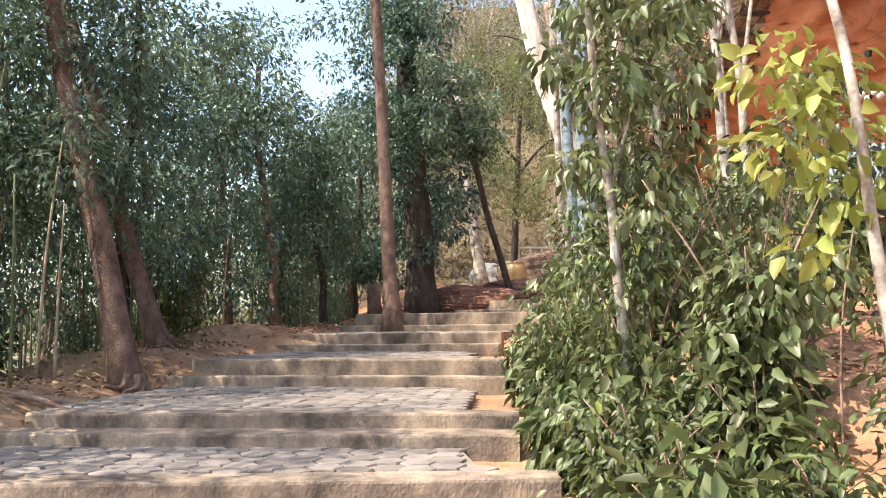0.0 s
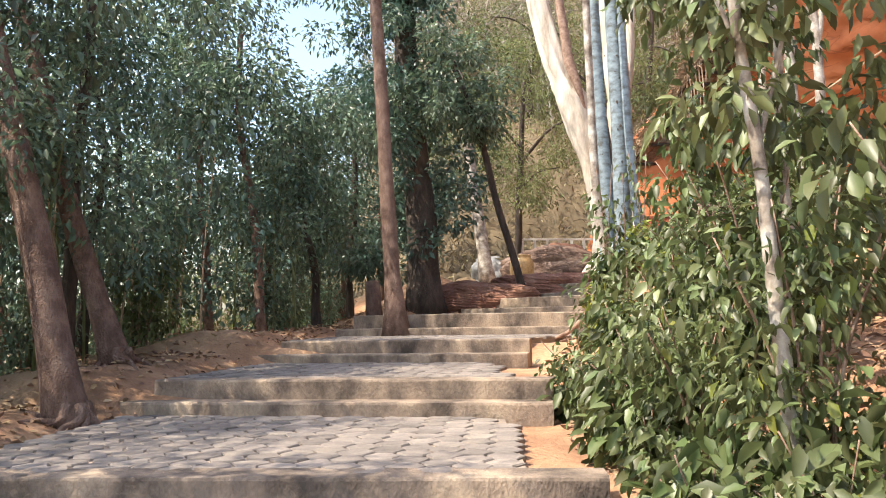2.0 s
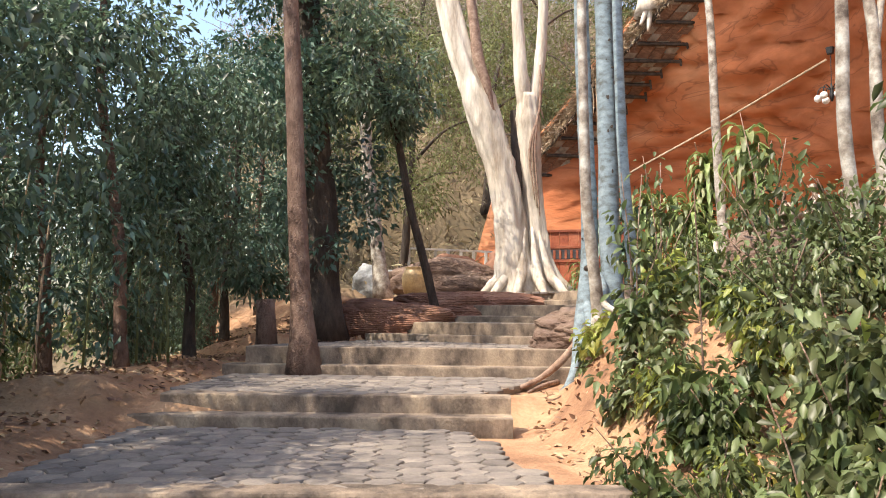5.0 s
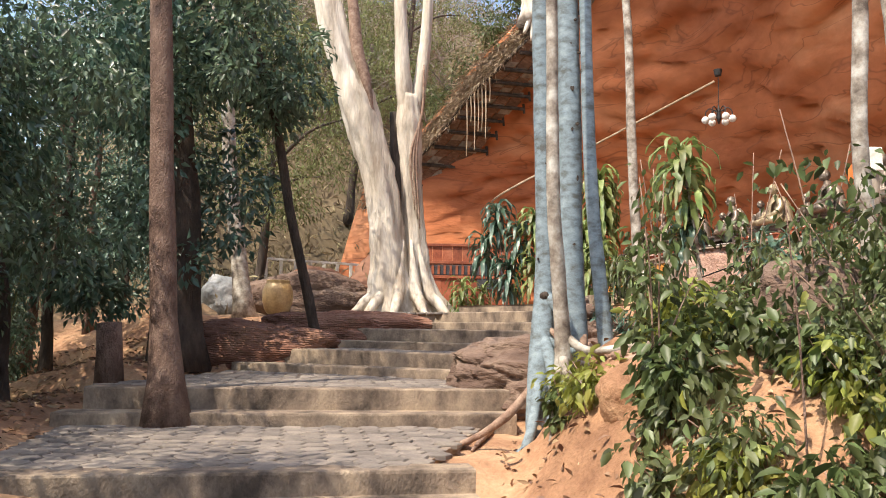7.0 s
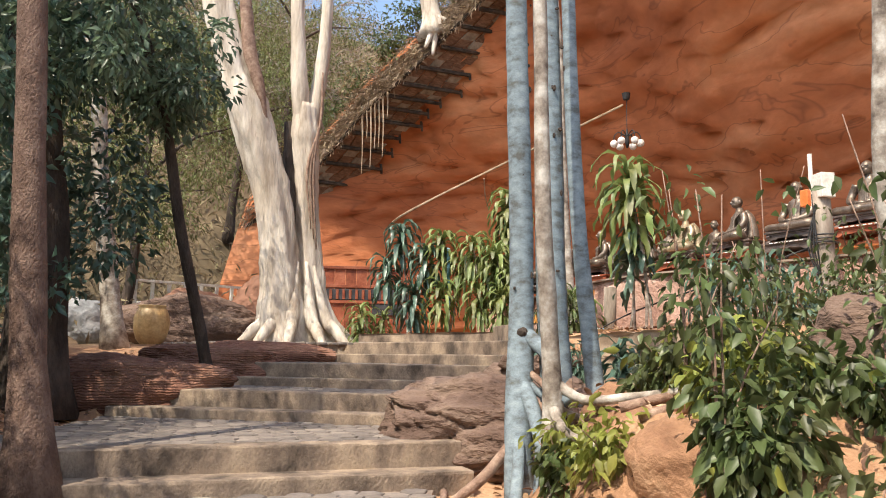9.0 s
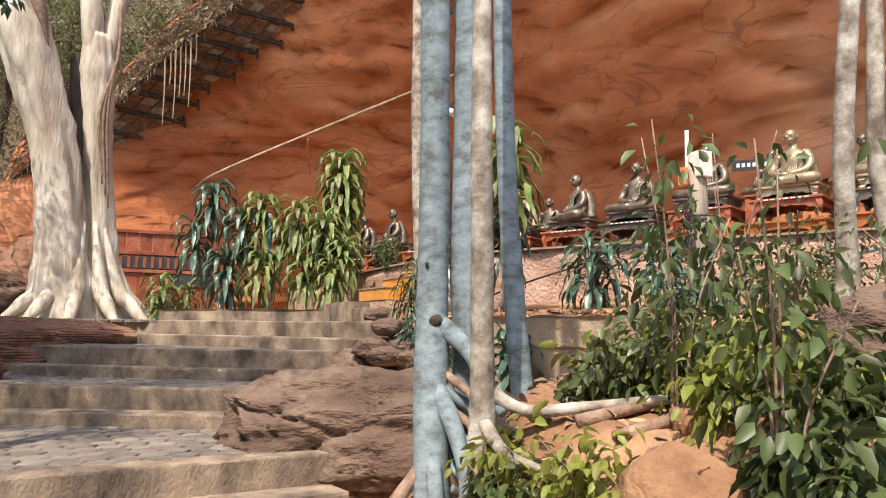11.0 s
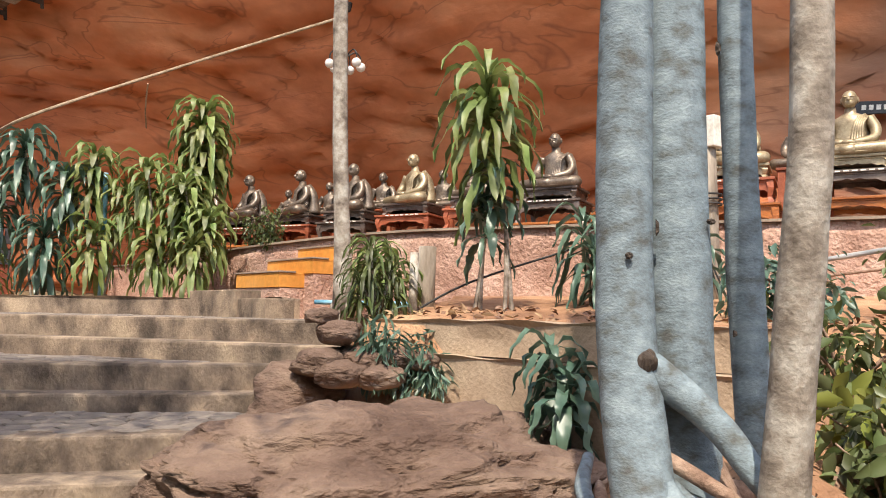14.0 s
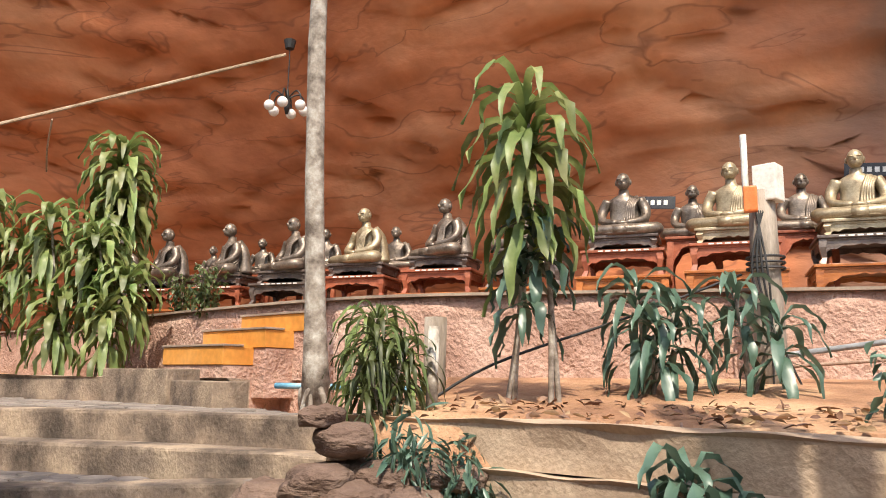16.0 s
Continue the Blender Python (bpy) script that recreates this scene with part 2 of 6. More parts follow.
M_WOOD = material("orange_varnished_wood", [(0.22, 0.065, 0.018), (0.36, 0.115, 0.028), (0.46, 0.165, 0.045)], 2, 0.38, 0.2, 8, stretch=(1, 6, 6), vary=0.15)
M_REDWOOD = material("red_stained_wood", [(0.20, 0.05, 0.025), (0.30, 0.085, 0.04), (0.38, 0.13, 0.07)], 2, 0.5, 0.3, 8, vary=0.15)
M_POST = material("weathered_timber", [(0.18, 0.14, 0.11), (0.30, 0.25, 0.20), (0.40, 0.34, 0.28)], 4, 0.9, 0.8, 10, stretch=(1, 1, 0.2), depth=0.015)
M_WHITE = material("dusty_white_metal", [(0.62, 0.58, 0.50), (0.74, 0.71, 0.64), (0.80, 0.78, 0.72)], 3, 0.5, 0.1, 8)
M_ORANGE = material("orange_plastic", [(0.68, 0.17, 0.04), (0.75, 0.21, 0.06), (0.78, 0.25, 0.09)], 4, 0.45, 0.1, 8)
M_BLUE = material("blue_plastic_pipe", [(0.10, 0.28, 0.42), (0.22, 0.45, 0.60), (0.5, 0.62, 0.68)], 3, 0.5, 0.1, 8)
M_BLACK = material("black_cable", [(0.012, 0.012, 0.012), (0.02, 0.02, 0.02), (0.035, 0.03, 0.03)], 4, 0.6, 0.1, 8)
M_SIGN = material("dark_sign_board", [(0.03, 0.03, 0.035), (0.045, 0.045, 0.05), (0.06, 0.06, 0.06)], 4, 0.6, 0.1, 8)
M_GLOBE = material("milk_glass_globe", [(0.70, 0.64, 0.58), (0.78, 0.73, 0.68), (0.82, 0.79, 0.75)], 3, 0.25, 0, 8)
M_JAR = material("glazed_yellow_jar", [(0.36, 0.22, 0.09), (0.50, 0.33, 0.15), (0.56, 0.40, 0.20)], 2, 0.4, 0.2, 8)
M_TARP = material("grey_blue_tarpaulin", [(0.10, 0.14, 0.18), (0.16, 0.21, 0.26), (0.22, 0.28, 0.33)], 2, 0.45, 0.4, 5)
M_STONEGREY = material("grey_wet_stone", [(0.14, 0.145, 0.15), (0.25, 0.255, 0.26), (0.42, 0.41, 0.40)], 1.0, 0.8, 0.6, 8, depth=0.05)


# ---- helpers of this scene ----
rng = np.random.default_rng(7)


def mesh_of(name, verts, faces, mat, smooth=False):
    me = bpy.data.meshes.new(name)
    me.from_pydata([tuple(v) for v in verts], [], [tuple(f) for f in faces])
    me.materials.append(mat)
    if smooth:
        me.polygons.foreach_set("use_smooth", [True] * len(me.polygons))
    me.update()
    return me


def part(name, me, parent=None, label="", m=None):
    ob = new(name, me)
    if parent is not None:
        ob.parent = parent
    if m is not None:
        ob.matrix_basis = m
    if label:
        ob["label"] = label
    return ob


def thing(name, at, label, category, group="", kind=""):
    ob = new(name)
    ob.empty_display_size = 0.2
    ob.location = at
    return tagged(ob, label, category, group, kind)


def box(x0, x1, y0, y1, z0, z1):
    v = [(x, y, z) for z in (z0, z1) for y in (y0, y1) for x in (x0, x1)]
    return v, [(0, 2, 3, 1), (4, 5, 7, 6), (0, 1, 5, 4), (2, 6, 7, 3), (0, 4, 6, 2), (1, 3, 7, 5)]


def bevelled(bm_or_parts, mat, name, width=0.01, smooth=False):
    """Joins (verts, faces) pairs into one mesh with bevelled edges."""
    bm = bmesh.new()
    for verts, faces in bm_or_parts:
        vs = [bm.verts.new(v) for v in verts]
        for f in faces:
            bm.faces.new([vs[i] for i in f])
    if width:
        bmesh.ops.bevel(bm, geom=bm.edges[:], offset=width, segments=2, affect="EDGES", profile=0.6, clamp_overlap=True)
    bmesh.ops.recalc_face_normals(bm, faces=bm.faces[:])
    me = bpy.data.meshes.new(name)
    bm.to_mesh(me)
    bm.free()
    me.materials.append(mat)
    if smooth:
        me.polygons.foreach_set("use_smooth", [True] * len(me.polygons))
    return me


def tube(points, radii, n=10, flute=0.0, seed=0, rough=0.0, cap=True):
    """A tapered tube along points. flute: lengthwise ribs; rough: uneven surface."""
    pts = [Vector(p) for p in points]
    verts, faces = [], []
    side = None
    for i, p in enumerate(pts):
        d = (pts[min(i + 1, len(pts) - 1)] - pts[max(i - 1, 0)]).normalized()
        if side is None:
            side = d.orthogonal().normalized()
        side = (side - d * side.dot(d)).normalized()
        up = d.cross(side)
        for k in range(n):
            a = 2 * math.pi * k / n
            r = radii[i] * (1 + flute * math.sin(5 * a + seed + 0.3 * i) + flute * 0.6 * math.sin(9 * a + 2 * seed))
            q = p + (side * math.cos(a) + up * math.sin(a)) * r
            if rough:
                q += (q - p) * rough * noise.noise(q * 2.5 + Vector((seed, 0, 0)))
            verts.append(q)
    for i in range(len(pts) - 1):
        for k in range(n):
            faces.append((i * n + k, i * n + (k + 1) % n, (i + 1) * n + (k + 1) % n, (i + 1) * n + k))
    if cap:
        faces.append(tuple(range(n))[::-1])
        faces.append(tuple((len(pts) - 1) * n + k for k in range(n)))
    return verts, faces


def joined(pieces):
    verts, faces = [], []
    for v, f in pieces:
        o = len(verts)
        verts += list(v)
        faces += [tuple(i + o for i in g) for g in f]
    return verts, faces


def smooth_line(pts, steps=6):
    """Catmull-Rom through points."""
    P = [Vector(p) for p in pts]
    P = [2 * P[0] - P[1]] + P + [2 * P[-1] - P[-2]]
    out = []
    for i in range(1, len(P) - 2):
        for k in range(steps):
            t = k / steps
            a, b, c, d = P[i - 1], P[i], P[i + 1], P[i + 2]
            out.append(0.5 * ((2 * b) + (c - a) * t + (2 * a - 5 * b + 4 * c - d) * t * t + (3 * b - a - 3 * c + d) * t ** 3))
    out.append(P[-2])
    return out


def taper(n, a, b, power=1.0):
    return [a + (b - a) * (i / (n - 1)) ** power for i in range(n)]


def leaf_mesh(name, at, way, length, width, mat, fold=0.25, droop=0.15, simple=False):
    """Many folded leaves in one mesh. at, way: N x 3; length, width: N."""
    at, way = np.asarray(at, float), np.asarray(way, float)
    n = len(at)
    way = way / (np.linalg.norm(way, axis=1, keepdims=True) + 1e-9)
    side = np.cross(way, rng.normal(size=(n, 3)) * 0.55 + np.array([0, 0, 1.0]))
    side /= np.linalg.norm(side, axis=1, keepdims=True) + 1e-9
    nor = np.cross(side, way)
    L, W = np.asarray(length)[:, None] * np.ones((n, 1)), np.asarray(width)[:, None] * np.ones((n, 1))
    if simple:
        V = np.stack([at, at + way * L * 0.45 + side * W / 2 + nor * W * fold, at + way * L - nor * L * droop, at + way * L * 0.45 - side * W / 2 + nor * W * fold], 1)
        k, tri = 4, np.array([[0, 1, 2], [0, 2, 3]])
    else:
        c1, c2 = at + way * L * 0.35, at + way * L * 0.72 - nor * L * droop * 0.4
        V = np.stack([at, c1, c2, at + way * L - nor * L * droop, c1 + side * W / 2 + nor * W * fold, c2 + side * W * 0.36 + nor * W * fold * 0.7, c1 - side * W / 2 + nor * W * fold, c2 - side * W * 0.36 + nor * W * fold * 0.7], 1)
        k, tri = 8, np.array([[0, 4, 1], [1, 4, 5], [1, 5, 2], [2, 5, 3], [0, 1, 6], [1, 7, 6], [1, 2, 7], [2, 3, 7]])
    F = (np.arange(n)[:, None, None] * k + tri[None]).reshape(-1, 3)
    me = bpy.data.meshes.new(name)
    me.vertices.add(n * k)
    me.vertices.foreach_set("co", V.reshape(-1))
    me.loops.add(F.size)
    me.loops.foreach_set("vertex_index", F.reshape(-1).astype(np.int32))
    me.polygons.add(len(F))
    me.polygons.foreach_set("loop_start", np.arange(0, F.size, 3, dtype=np.int32))
    me.materials.append(mat)
    me.update(calc_edges=True)
    return me


def clump_points(centres, radii, count, flat=0.75):
    """count points in uneven shells round clump centres, and the outward ways."""
    centres, radii = np.asarray(centres, float), np.asarray(radii, float)
    pick = rng.choice(len(centres), count, p=radii ** 2 / (radii ** 2).sum())
    d = rng.normal(size=(count, 3))
    d /= np.linalg.norm(d, axis=1, keepdims=True)
    r = radii[pick] * (0.25 + 0.85 * rng.random(count) ** 0.6)
    p = centres[pick] + d * r[:, None] * np.array([1, 1, flat])
    return p, d


def smoothstep(a, b, x):
    t = min(1.0, max(0.0, (x - a) / (b - a)))
    return t * t * (3 - 2 * t)


# ---- ground ----
def interp(x, xs, ys):
    return float(np.interp(x, xs, ys))


def level(x, y):
    """Height of the stepped path's bed."""
    w = smoothstep(17, 22, y)
    q = y * (1 - w) + w * (20 + (x - 1) * 0.74 + (y - 20) * 0.67)
    q = max(q, 0.0)
    return interp(q, (0, 5.9, 6.5, 8.3, 9.0, 12.4, 13.0, 16.4, 16.8, 20.1, 20.7, 22.6, 23.5, 24.9, 25.7, 26.2, 27.4, 30, 36, 60),
                  (0.15, 0.17, 0.5, 0.52, 0.79, 0.81, 1.18, 1.2, 1.55, 1.57, 2.0, 2.02, 2.44, 2.46, 2.88, 2.92, 3.28, 3.36, 3.6, 4.8))


STAIR_AREA = [(-1.4, 21.0), (3.2, 19.6), (4.4, 20.8), (6.2, 21.5), (7.1, 21.7), (8.6, 23.9), (9.0, 25.0), (9.0, 28.0), (8.0, 30.8), (5.2, 31.0), (2.5, 27.0), (0.2, 25.6)]


def inside(p, poly):
    c = False
    for i in range(len(poly)):
        (x1, y1), (x2, y2) = poly[i], poly[i - 1]
        if (y1 > p[1]) != (y2 > p[1]) and p[0] < (x2 - x1) * (p[1] - y1) / (y2 - y1) + x1:
            c = not c
    return c


def ground_height(x, y):
    z = level(x, y)
    left = interp(y, (0, 12, 16, 20, 25, 28, 34, 60), (-4.5, -4.2, -3.5, -2.7, -0.6, 0.5, 0.5, -2)) - x
    right = x - interp(y, (0, 12, 16, 18, 20, 21.5, 23), (1.0, 0.95, 1.35, 2.6, 3.9, 6.4, 40))
    n = noise.noise(Vector((x * 0.9, y * 0.9, 0.3))) * 0.07 + noise.noise(Vector((x * 3.1, y * 3.1, 4.1))) * 0.025
    if left > 0:
        z += 0.28 * smoothstep(0, 0.9, left) - 0.22 * max(0, min(left - 1.6, 14)) + n * 1.5
    elif right > 0:
        H = interp(y, (3, 8, 12, 14.5, 17, 18.5), (0.8, 0.9, 1.15, 1.8, 1.4, 0.55))
        W = interp(y, (3, 8, 12, 14.5, 17, 18.5), (3.0, 2.8, 2.2, 1.6, 1.6, 2.2))
        z += H * smoothstep(0.1, W, right) + 0.05 * max(0, right - W) + n * 2.0
        z = z + (max(z, 3.56 + 0.1 * max(0, min(x - 6.5, 4))) - z) * smoothstep(6.25, 6.6, x - 0.25 * (y - 19.8) if y < 19.8 else x) * smoothstep(12, 15, y)
    else:
        z += n * 0.3
    if y > 38:
        rise = 0.78 * (min(y, 80) - 38) * smoothstep(38, 48, y)
        z += rise * smoothstep(-13, 1, x) + n * 8
    if 19 < y < 32 and inside((x, y), STAIR_AREA):
        z -= 0.55
    far = max(abs(x) - 60, 0) + max(-y - 20, 0)
    return z - min(far * 0.02, 3)


def axis(lo, hi, step, far):
    inner = list(np.arange(lo, hi + step / 2, step))
    out, d, p, q = [], step, lo, hi
    pre, post = [], []
    while p > -far or q < far:
        d *= 1.35
        p, q = p - d, q + d
        pre.append(p)
        post.append(q)
    return pre[::-1] + inner + post


XS, YS = axis(-8, 13, 0.22, 900), axis(-3, 46, 0.28, 900)
gv = [(x, y, ground_height(x, y)) for y in YS for x in XS]
nx = len(XS)
gf = [(j * nx + i, j * nx + i + 1, (j + 1) * nx + i + 1, (j + 1) * nx + i) for j in range(len(YS) - 1) for i in range(nx - 1)]
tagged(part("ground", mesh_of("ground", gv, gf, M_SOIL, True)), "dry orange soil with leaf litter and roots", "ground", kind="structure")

# ---- stepped path ----
# each flight: left and right end of the low riser, depth of the low tread, z of the terrace below, heights of the two risers
FLIGHTS = [
    ((-4.9, 6.05), (1.0, 6.15), 0.42, 0.30, 0.14, 0.21),
    ((-4.7, 8.45), (0.80, 8.0), 0.45, 0.65, 0.12, 0.15),
    ((-4.3, 12.6), (0.92, 11.75), 0.34, 0.92, 0.15, 0.24),
    ((-3.55, 16.55), (1.05, 15.55), 0.36, 1.31, 0.14, 0.22),
    ((-2.75, 20.45), (3.2, 18.85), 0.45, 1.67, 0.16, 0.30),
    ((0.2, 25.25), (4.25, 20.9), 0.44, 2.13, 0.16, 0.28),
    ((2.7, 26.45), (5.9, 21.9), 0.36, 2.57, 0.17, 0.28),
    ((5.3, 28.7), (6.45, 21.6), 0.4, 3.02, 0.20, 0.28),
]


def offset_line(a, b, d):
    """The line a-b moved by d to its far side."""
    n = Vector((-(b[1] - a[1]), b[0] - a[0])).normalized()
    if n.y < 0 and abs(n.y) > 0.3:
        n = -n
    if n.x < 0 and abs(n.y) <= 0.3:
        n = -n
    return (a[0] + n.x * d, a[1] + n.y * d), (b[0] + n.x * d, b[1] + n.y * d)


def kerb_block(name, a, b, depth, z0, z1, mat, bow=0.0, wob=0.02, seed=0, n=26):
    """A worn concrete step: front face along a-b, uneven edge, rounded nose."""
    prof = [(0.0, z0), (0.0, z1 - 0.028), (0.008, z1 - 0.008), (0.03, z1), (depth, z1), (depth, z0)]
    (ax, ay), (bx, by) = a, b
    c, d = offset_line(a, b, 1.0)
    nrm = Vector((c[0] - ax, c[1] - ay, 0))
    verts, faces = [], []
    for i in range(n + 1):
        t = i / n
        base = Vector((ax + (bx - ax) * t, ay + (by - ay) * t, 0)) - nrm * bow * 4 * t * (1 - t)
        for k, (u, z) in enumerate(prof):
            w = noise.noise(Vector((base.x * 1.7 + seed, base.y * 1.7, z * 3 + k))) * wob if k in (1, 2, 3) else 0
            chip = -0.03 * max(0, noise.noise(Vector((base.x * 4 + seed, base.y * 4, 9))) - 0.35) if k in (2, 3) else 0
            p = base + nrm * (u + abs(w) * 0.6)
            verts.append((p.x, p.y, z + (w * 0.5 + chip if k in (1, 2, 3) else 0)))
    m = len(prof)
    for i in range(n):
        for k in range(m - 1):
            faces.append((i * m + k, (i + 1) * m + k, (i + 1) * m + k + 1, i * m + k + 1))
    faces.append(tuple(range(m)))
    faces.append(tuple(n * m + k for k in range(m))[::-1])
    return verts, faces


TERRACES = []
for i, (a, b, depth, z, low, tall) in enumerate(FLIGHTS):
    a2, b2 = offset_line(a, b, depth)
    a2 = (a2[0] + 0.25, a2[1])
    flight = thing("stair_flight", (a[0], a[1], z), "pair of long worn concrete steps with stained risers", "steps", "stone stair flights", "structure")
    inv = Matrix.Translation((-a[0], -a[1], -z))
    bow = -0.5 if i == 7 else 0.0
    v1 = kerb_block("lower", a, b, depth + 0.05, z - 0.25, z + low, M_CONC, bow, seed=i)
    v2 = kerb_block("upper", a2, b2, 0.34, z - 0.1, z + low + tall, M_CONC, bow, seed=i + 20)
    for nm, (vv, ff) in (("lower_step", v1), ("upper_step", v2)):
        part(nm, mesh_of(nm, [inv @ Vector(p) for p in vv], ff, M_CONC), flight)
    a3, b3 = offset_line(a2, b2, 0.30)
    TERRACES.append((a3, b3, z + low + tall))


TOP = [(5.7, 29.0), (7.2, 27.0), (7.6, 25.0), (7.0, 21.7), (7.7, 22.6), (8.6, 23.9), (9.2, 25.0), (9.3, 28.0), (9.0, 31.0), (8.7, 34.2), (3.2, 35.0), (3.6, 31.4)]
POLYS = []
for i in range(len(FLIGHTS)):
    a3, b3, z = TERRACES[i]
    if i + 1 < len(FLIGHTS):
        a, b = FLIGHTS[i + 1][0], FLIGHTS[i + 1][1]
        inset = 0.55 if i < 4 else 0.1
        POLYS.append(([a3, (b3[0] - inset, b3[1]), (b[0] - inset, b[1] + 0.03), (a[0] + 0.1, a[1] + 0.03)], z, a3, b3))
    else:
        POLYS.append((TOP, z, a3, b3))


def prism(poly, z0, z1):
    n = len(poly)
    v = [(x, y, z0) for x, y in poly] + [(x, y, z1) for x, y in poly]
    f = [tuple(range(n))[::-1], tuple(range(n, 2 * n))] + [(i, (i + 1) % n, n + (i + 1) % n, n + i) for i in range(n)]
    return v, f


# ---- red cliff ----
FOOT = [(17.0, 2, 4), (17.0, 9, 4), (16.9, 14.5, 4.5), (17.4, 19.5, 4.5), (20.0, 25, 4.5), (21.5, 30, 4.5), (20.0, 35, 4.2), (14.5, 40.0, 3.8), (6.6, 42.8, 3.4)]
BROW = [(17.0, 2, 8), (17.0, 9, 8.4), (16.9, 14.5, 9.0), (17.0, 19.5, 8.9), (18.6, 25, 8.3), (20.0, 30, 7.9), (19.0, 35, 7.4), (14.3, 39.3, 6.0), (6.9, 42.4, 4.4)]
EAVES = [(13.4, 30.5, 16.6), (13.2, 33.0, 15.8), (11.9, 35.5, 13.8), (11.1, 37.5, 12.6), (10.4, 40.0, 11.0), (8.3, 43.0, 8.4)]
LIP = [(8, 2, 20), (9, 10, 19.5), (10, 18, 18.5), (11.5, 25, 17.8), (13.5, 33.3, 17.3), (12.2, 35.8, 15.3), (11.4, 37.8, 14.1), (10.7, 40.3, 12.5), (8.6, 43.3, 9.9)]
foot, brow, lip = (smooth_line(r, 14) for r in (FOOT, BROW, LIP))
cv, cf, ROWS_C = [], [], 70
for i in range(len(foot)):
    f0, b0, l0 = foot[i], brow[i], lip[i]
    low = f0 * 0.55 + b0 * 0.45 + (f0 - b0) * 0.35
    low.z = f0.z + (b0.z - f0.z) * 0.45
    for k in range(ROWS_C + 1):
        r = k / ROWS_C
        if r < 0.4:
            t = r / 0.4
            p = f0 * (1 - t) ** 2 + low * 2 * t * (1 - t) + b0 * t * t
        else:
            t = (r - 0.4) / 0.6
            c = b0 * 0.6 + l0 * 0.4
            c.z += 0.5
            p = b0 * (1 - t) ** 2 + c * 2 * t * (1 - t) + l0 * t * t
        q = Vector((p.x * 0.25, p.y * 0.22, p.z * 0.45))
        d = noise.noise(q) * 0.5 + noise.noise(q * 2.7 + Vector((3, 1, 0))) * 0.24 + noise.noise(Vector((p.x * 0.4, p.y * 0.35 + p.z * 0.5, p.z * 2.4))) * 0.17
        ridge = abs(noise.noise(Vector((p.x * 0.5, p.y * 0.3, p.z * 1.1)) + Vector((9, 2, 5))))
        d -= 0.34 * max(0, 0.10 - ridge) / 0.10
        fade = min(1, (len(foot) - 1 - i) / 16)
        cv.append(p + Vector((-0.6, -0.2, -0.75)) * d * fade)
m = ROWS_C + 1
for i in range(len(foot) - 1):
    for k in range(ROWS_C):
        cf.append((i * m + k, i * m + k + 1, (i + 1) * m + k + 1, (i + 1) * m + k))
# thick back of the rock, rising over the lip
base = len(cv)
for i in range(len(foot)):
    l0 = lip[i]
    for k, (dx, dy, dz) in enumerate(((3, 1.5, 1.6), (9, 5, 4), (22, 14, 5))):
        cv.append(l0 + Vector((dx, dy, dz * (0.4 if i > 90 else 1.0))))
for i in range(len(foot) - 1):
    row = [i * m + ROWS_C] + [base + i * 3 + k for k in range(3)]
    nxt = [(i + 1) * m + ROWS_C] + [base + (i + 1) * 3 + k for k in range(3)]
    for k in range(3):
        cf.append((row[k], row[k + 1], nxt[k + 1], nxt[k]))
me = mesh_of("cliff", cv, cf, M_ROCK, True)
cliff = tagged(part("cliff", me), "overhanging red sandstone cliff with darker bands and cracks", "cliff", kind="structure")

# ---- statue platform and its wall ----
EDGE = smooth_line([(10.3, 9, 0), (10.2, 14, 0), (10.0, 17.5, 0), (9.75, 20.5, 0), (9.85, 23.1, 0), (11.2, 26.6, 0), (13.0, 30.1, 0), (14.6, 33.0, 0), (16.0, 36.5, 0)], 8)
pv, pf = [], []
for i, p in enumerate(EDGE):
    for k in range(9):
        z = 3.2 + (4.85 - 3.2) * k / 8
        w = noise.noise(Vector((p.x * 2, p.y * 2, z * 2.5))) * 0.09 + noise.noise(Vector((p.x * 6, p.y * 6, z * 6))) * 0.03
        pv.append((p.x - 0.05 + w * (k < 8), p.y, z))
    pv.append((p.x + 0.4, p.y, 4.85))
    pv.append((p.x + 0.4, p.y, 3.2))
for i in range(len(EDGE) - 1):
    for k in range(10):
        pf.append((i * 11 + k, i * 11 + k + 1, (i + 1) * 11 + k + 1, (i + 1) * 11 + k))
tagged(part("wall_platform", mesh_of("wall_platform", pv, pf, M_WALL, True)), "rough pinkish plastered stone retaining wall of the statue platform", "wall", kind="structure")
poly = [(p.x + 0.36, p.y) for p in EDGE] + [(24, 38), (24, 9)]
tagged(part("platform_floor", mesh_of("platform_floor", *prism(poly, 3.4, 4.83), M_TREAD)), "raised concrete floor under the statues", "floor", kind="structure")
cap = [(p.x - 0.12, p.y) for p in EDGE] + [(p.x + 0.34, p.y) for p in reversed(EDGE)]
n = len(EDGE)
cvv = [(x, y, z) for z in (4.854, 4.89) for x, y in cap]
cff = []
for i in range(n - 1):
    j = 2 * n - 1 - i
    cff += [(2 * n + i, 2 * n + i + 1, 2 * n + j - 1, 2 * n + j), (i, i + 1, 2 * n + i + 1, 2 * n + i), (i, j, j - 1, i + 1)]
tagged(part("trim", mesh_of("trim", cvv, cff, M_TREAD)), "thin pale cement capping along the platform wall", "capping", kind="structure")

# ---- trees ----
def trunk_line(base, top, sway=0.15, seed=0, n=9):
    a, b = Vector(base), Vector(top)
    out = []
    for i in range(n):
        t = i / (n - 1)
        p = a.lerp(b, t)
        p += Vector((noise.noise(Vector((seed, t * 2.2, 0))), noise.noise(Vector((seed, 7, t * 2.2))), 0)) * sway * (1 - (1 - t) ** 3) * min(1, 4 * t)
        out.append(p)
    return out


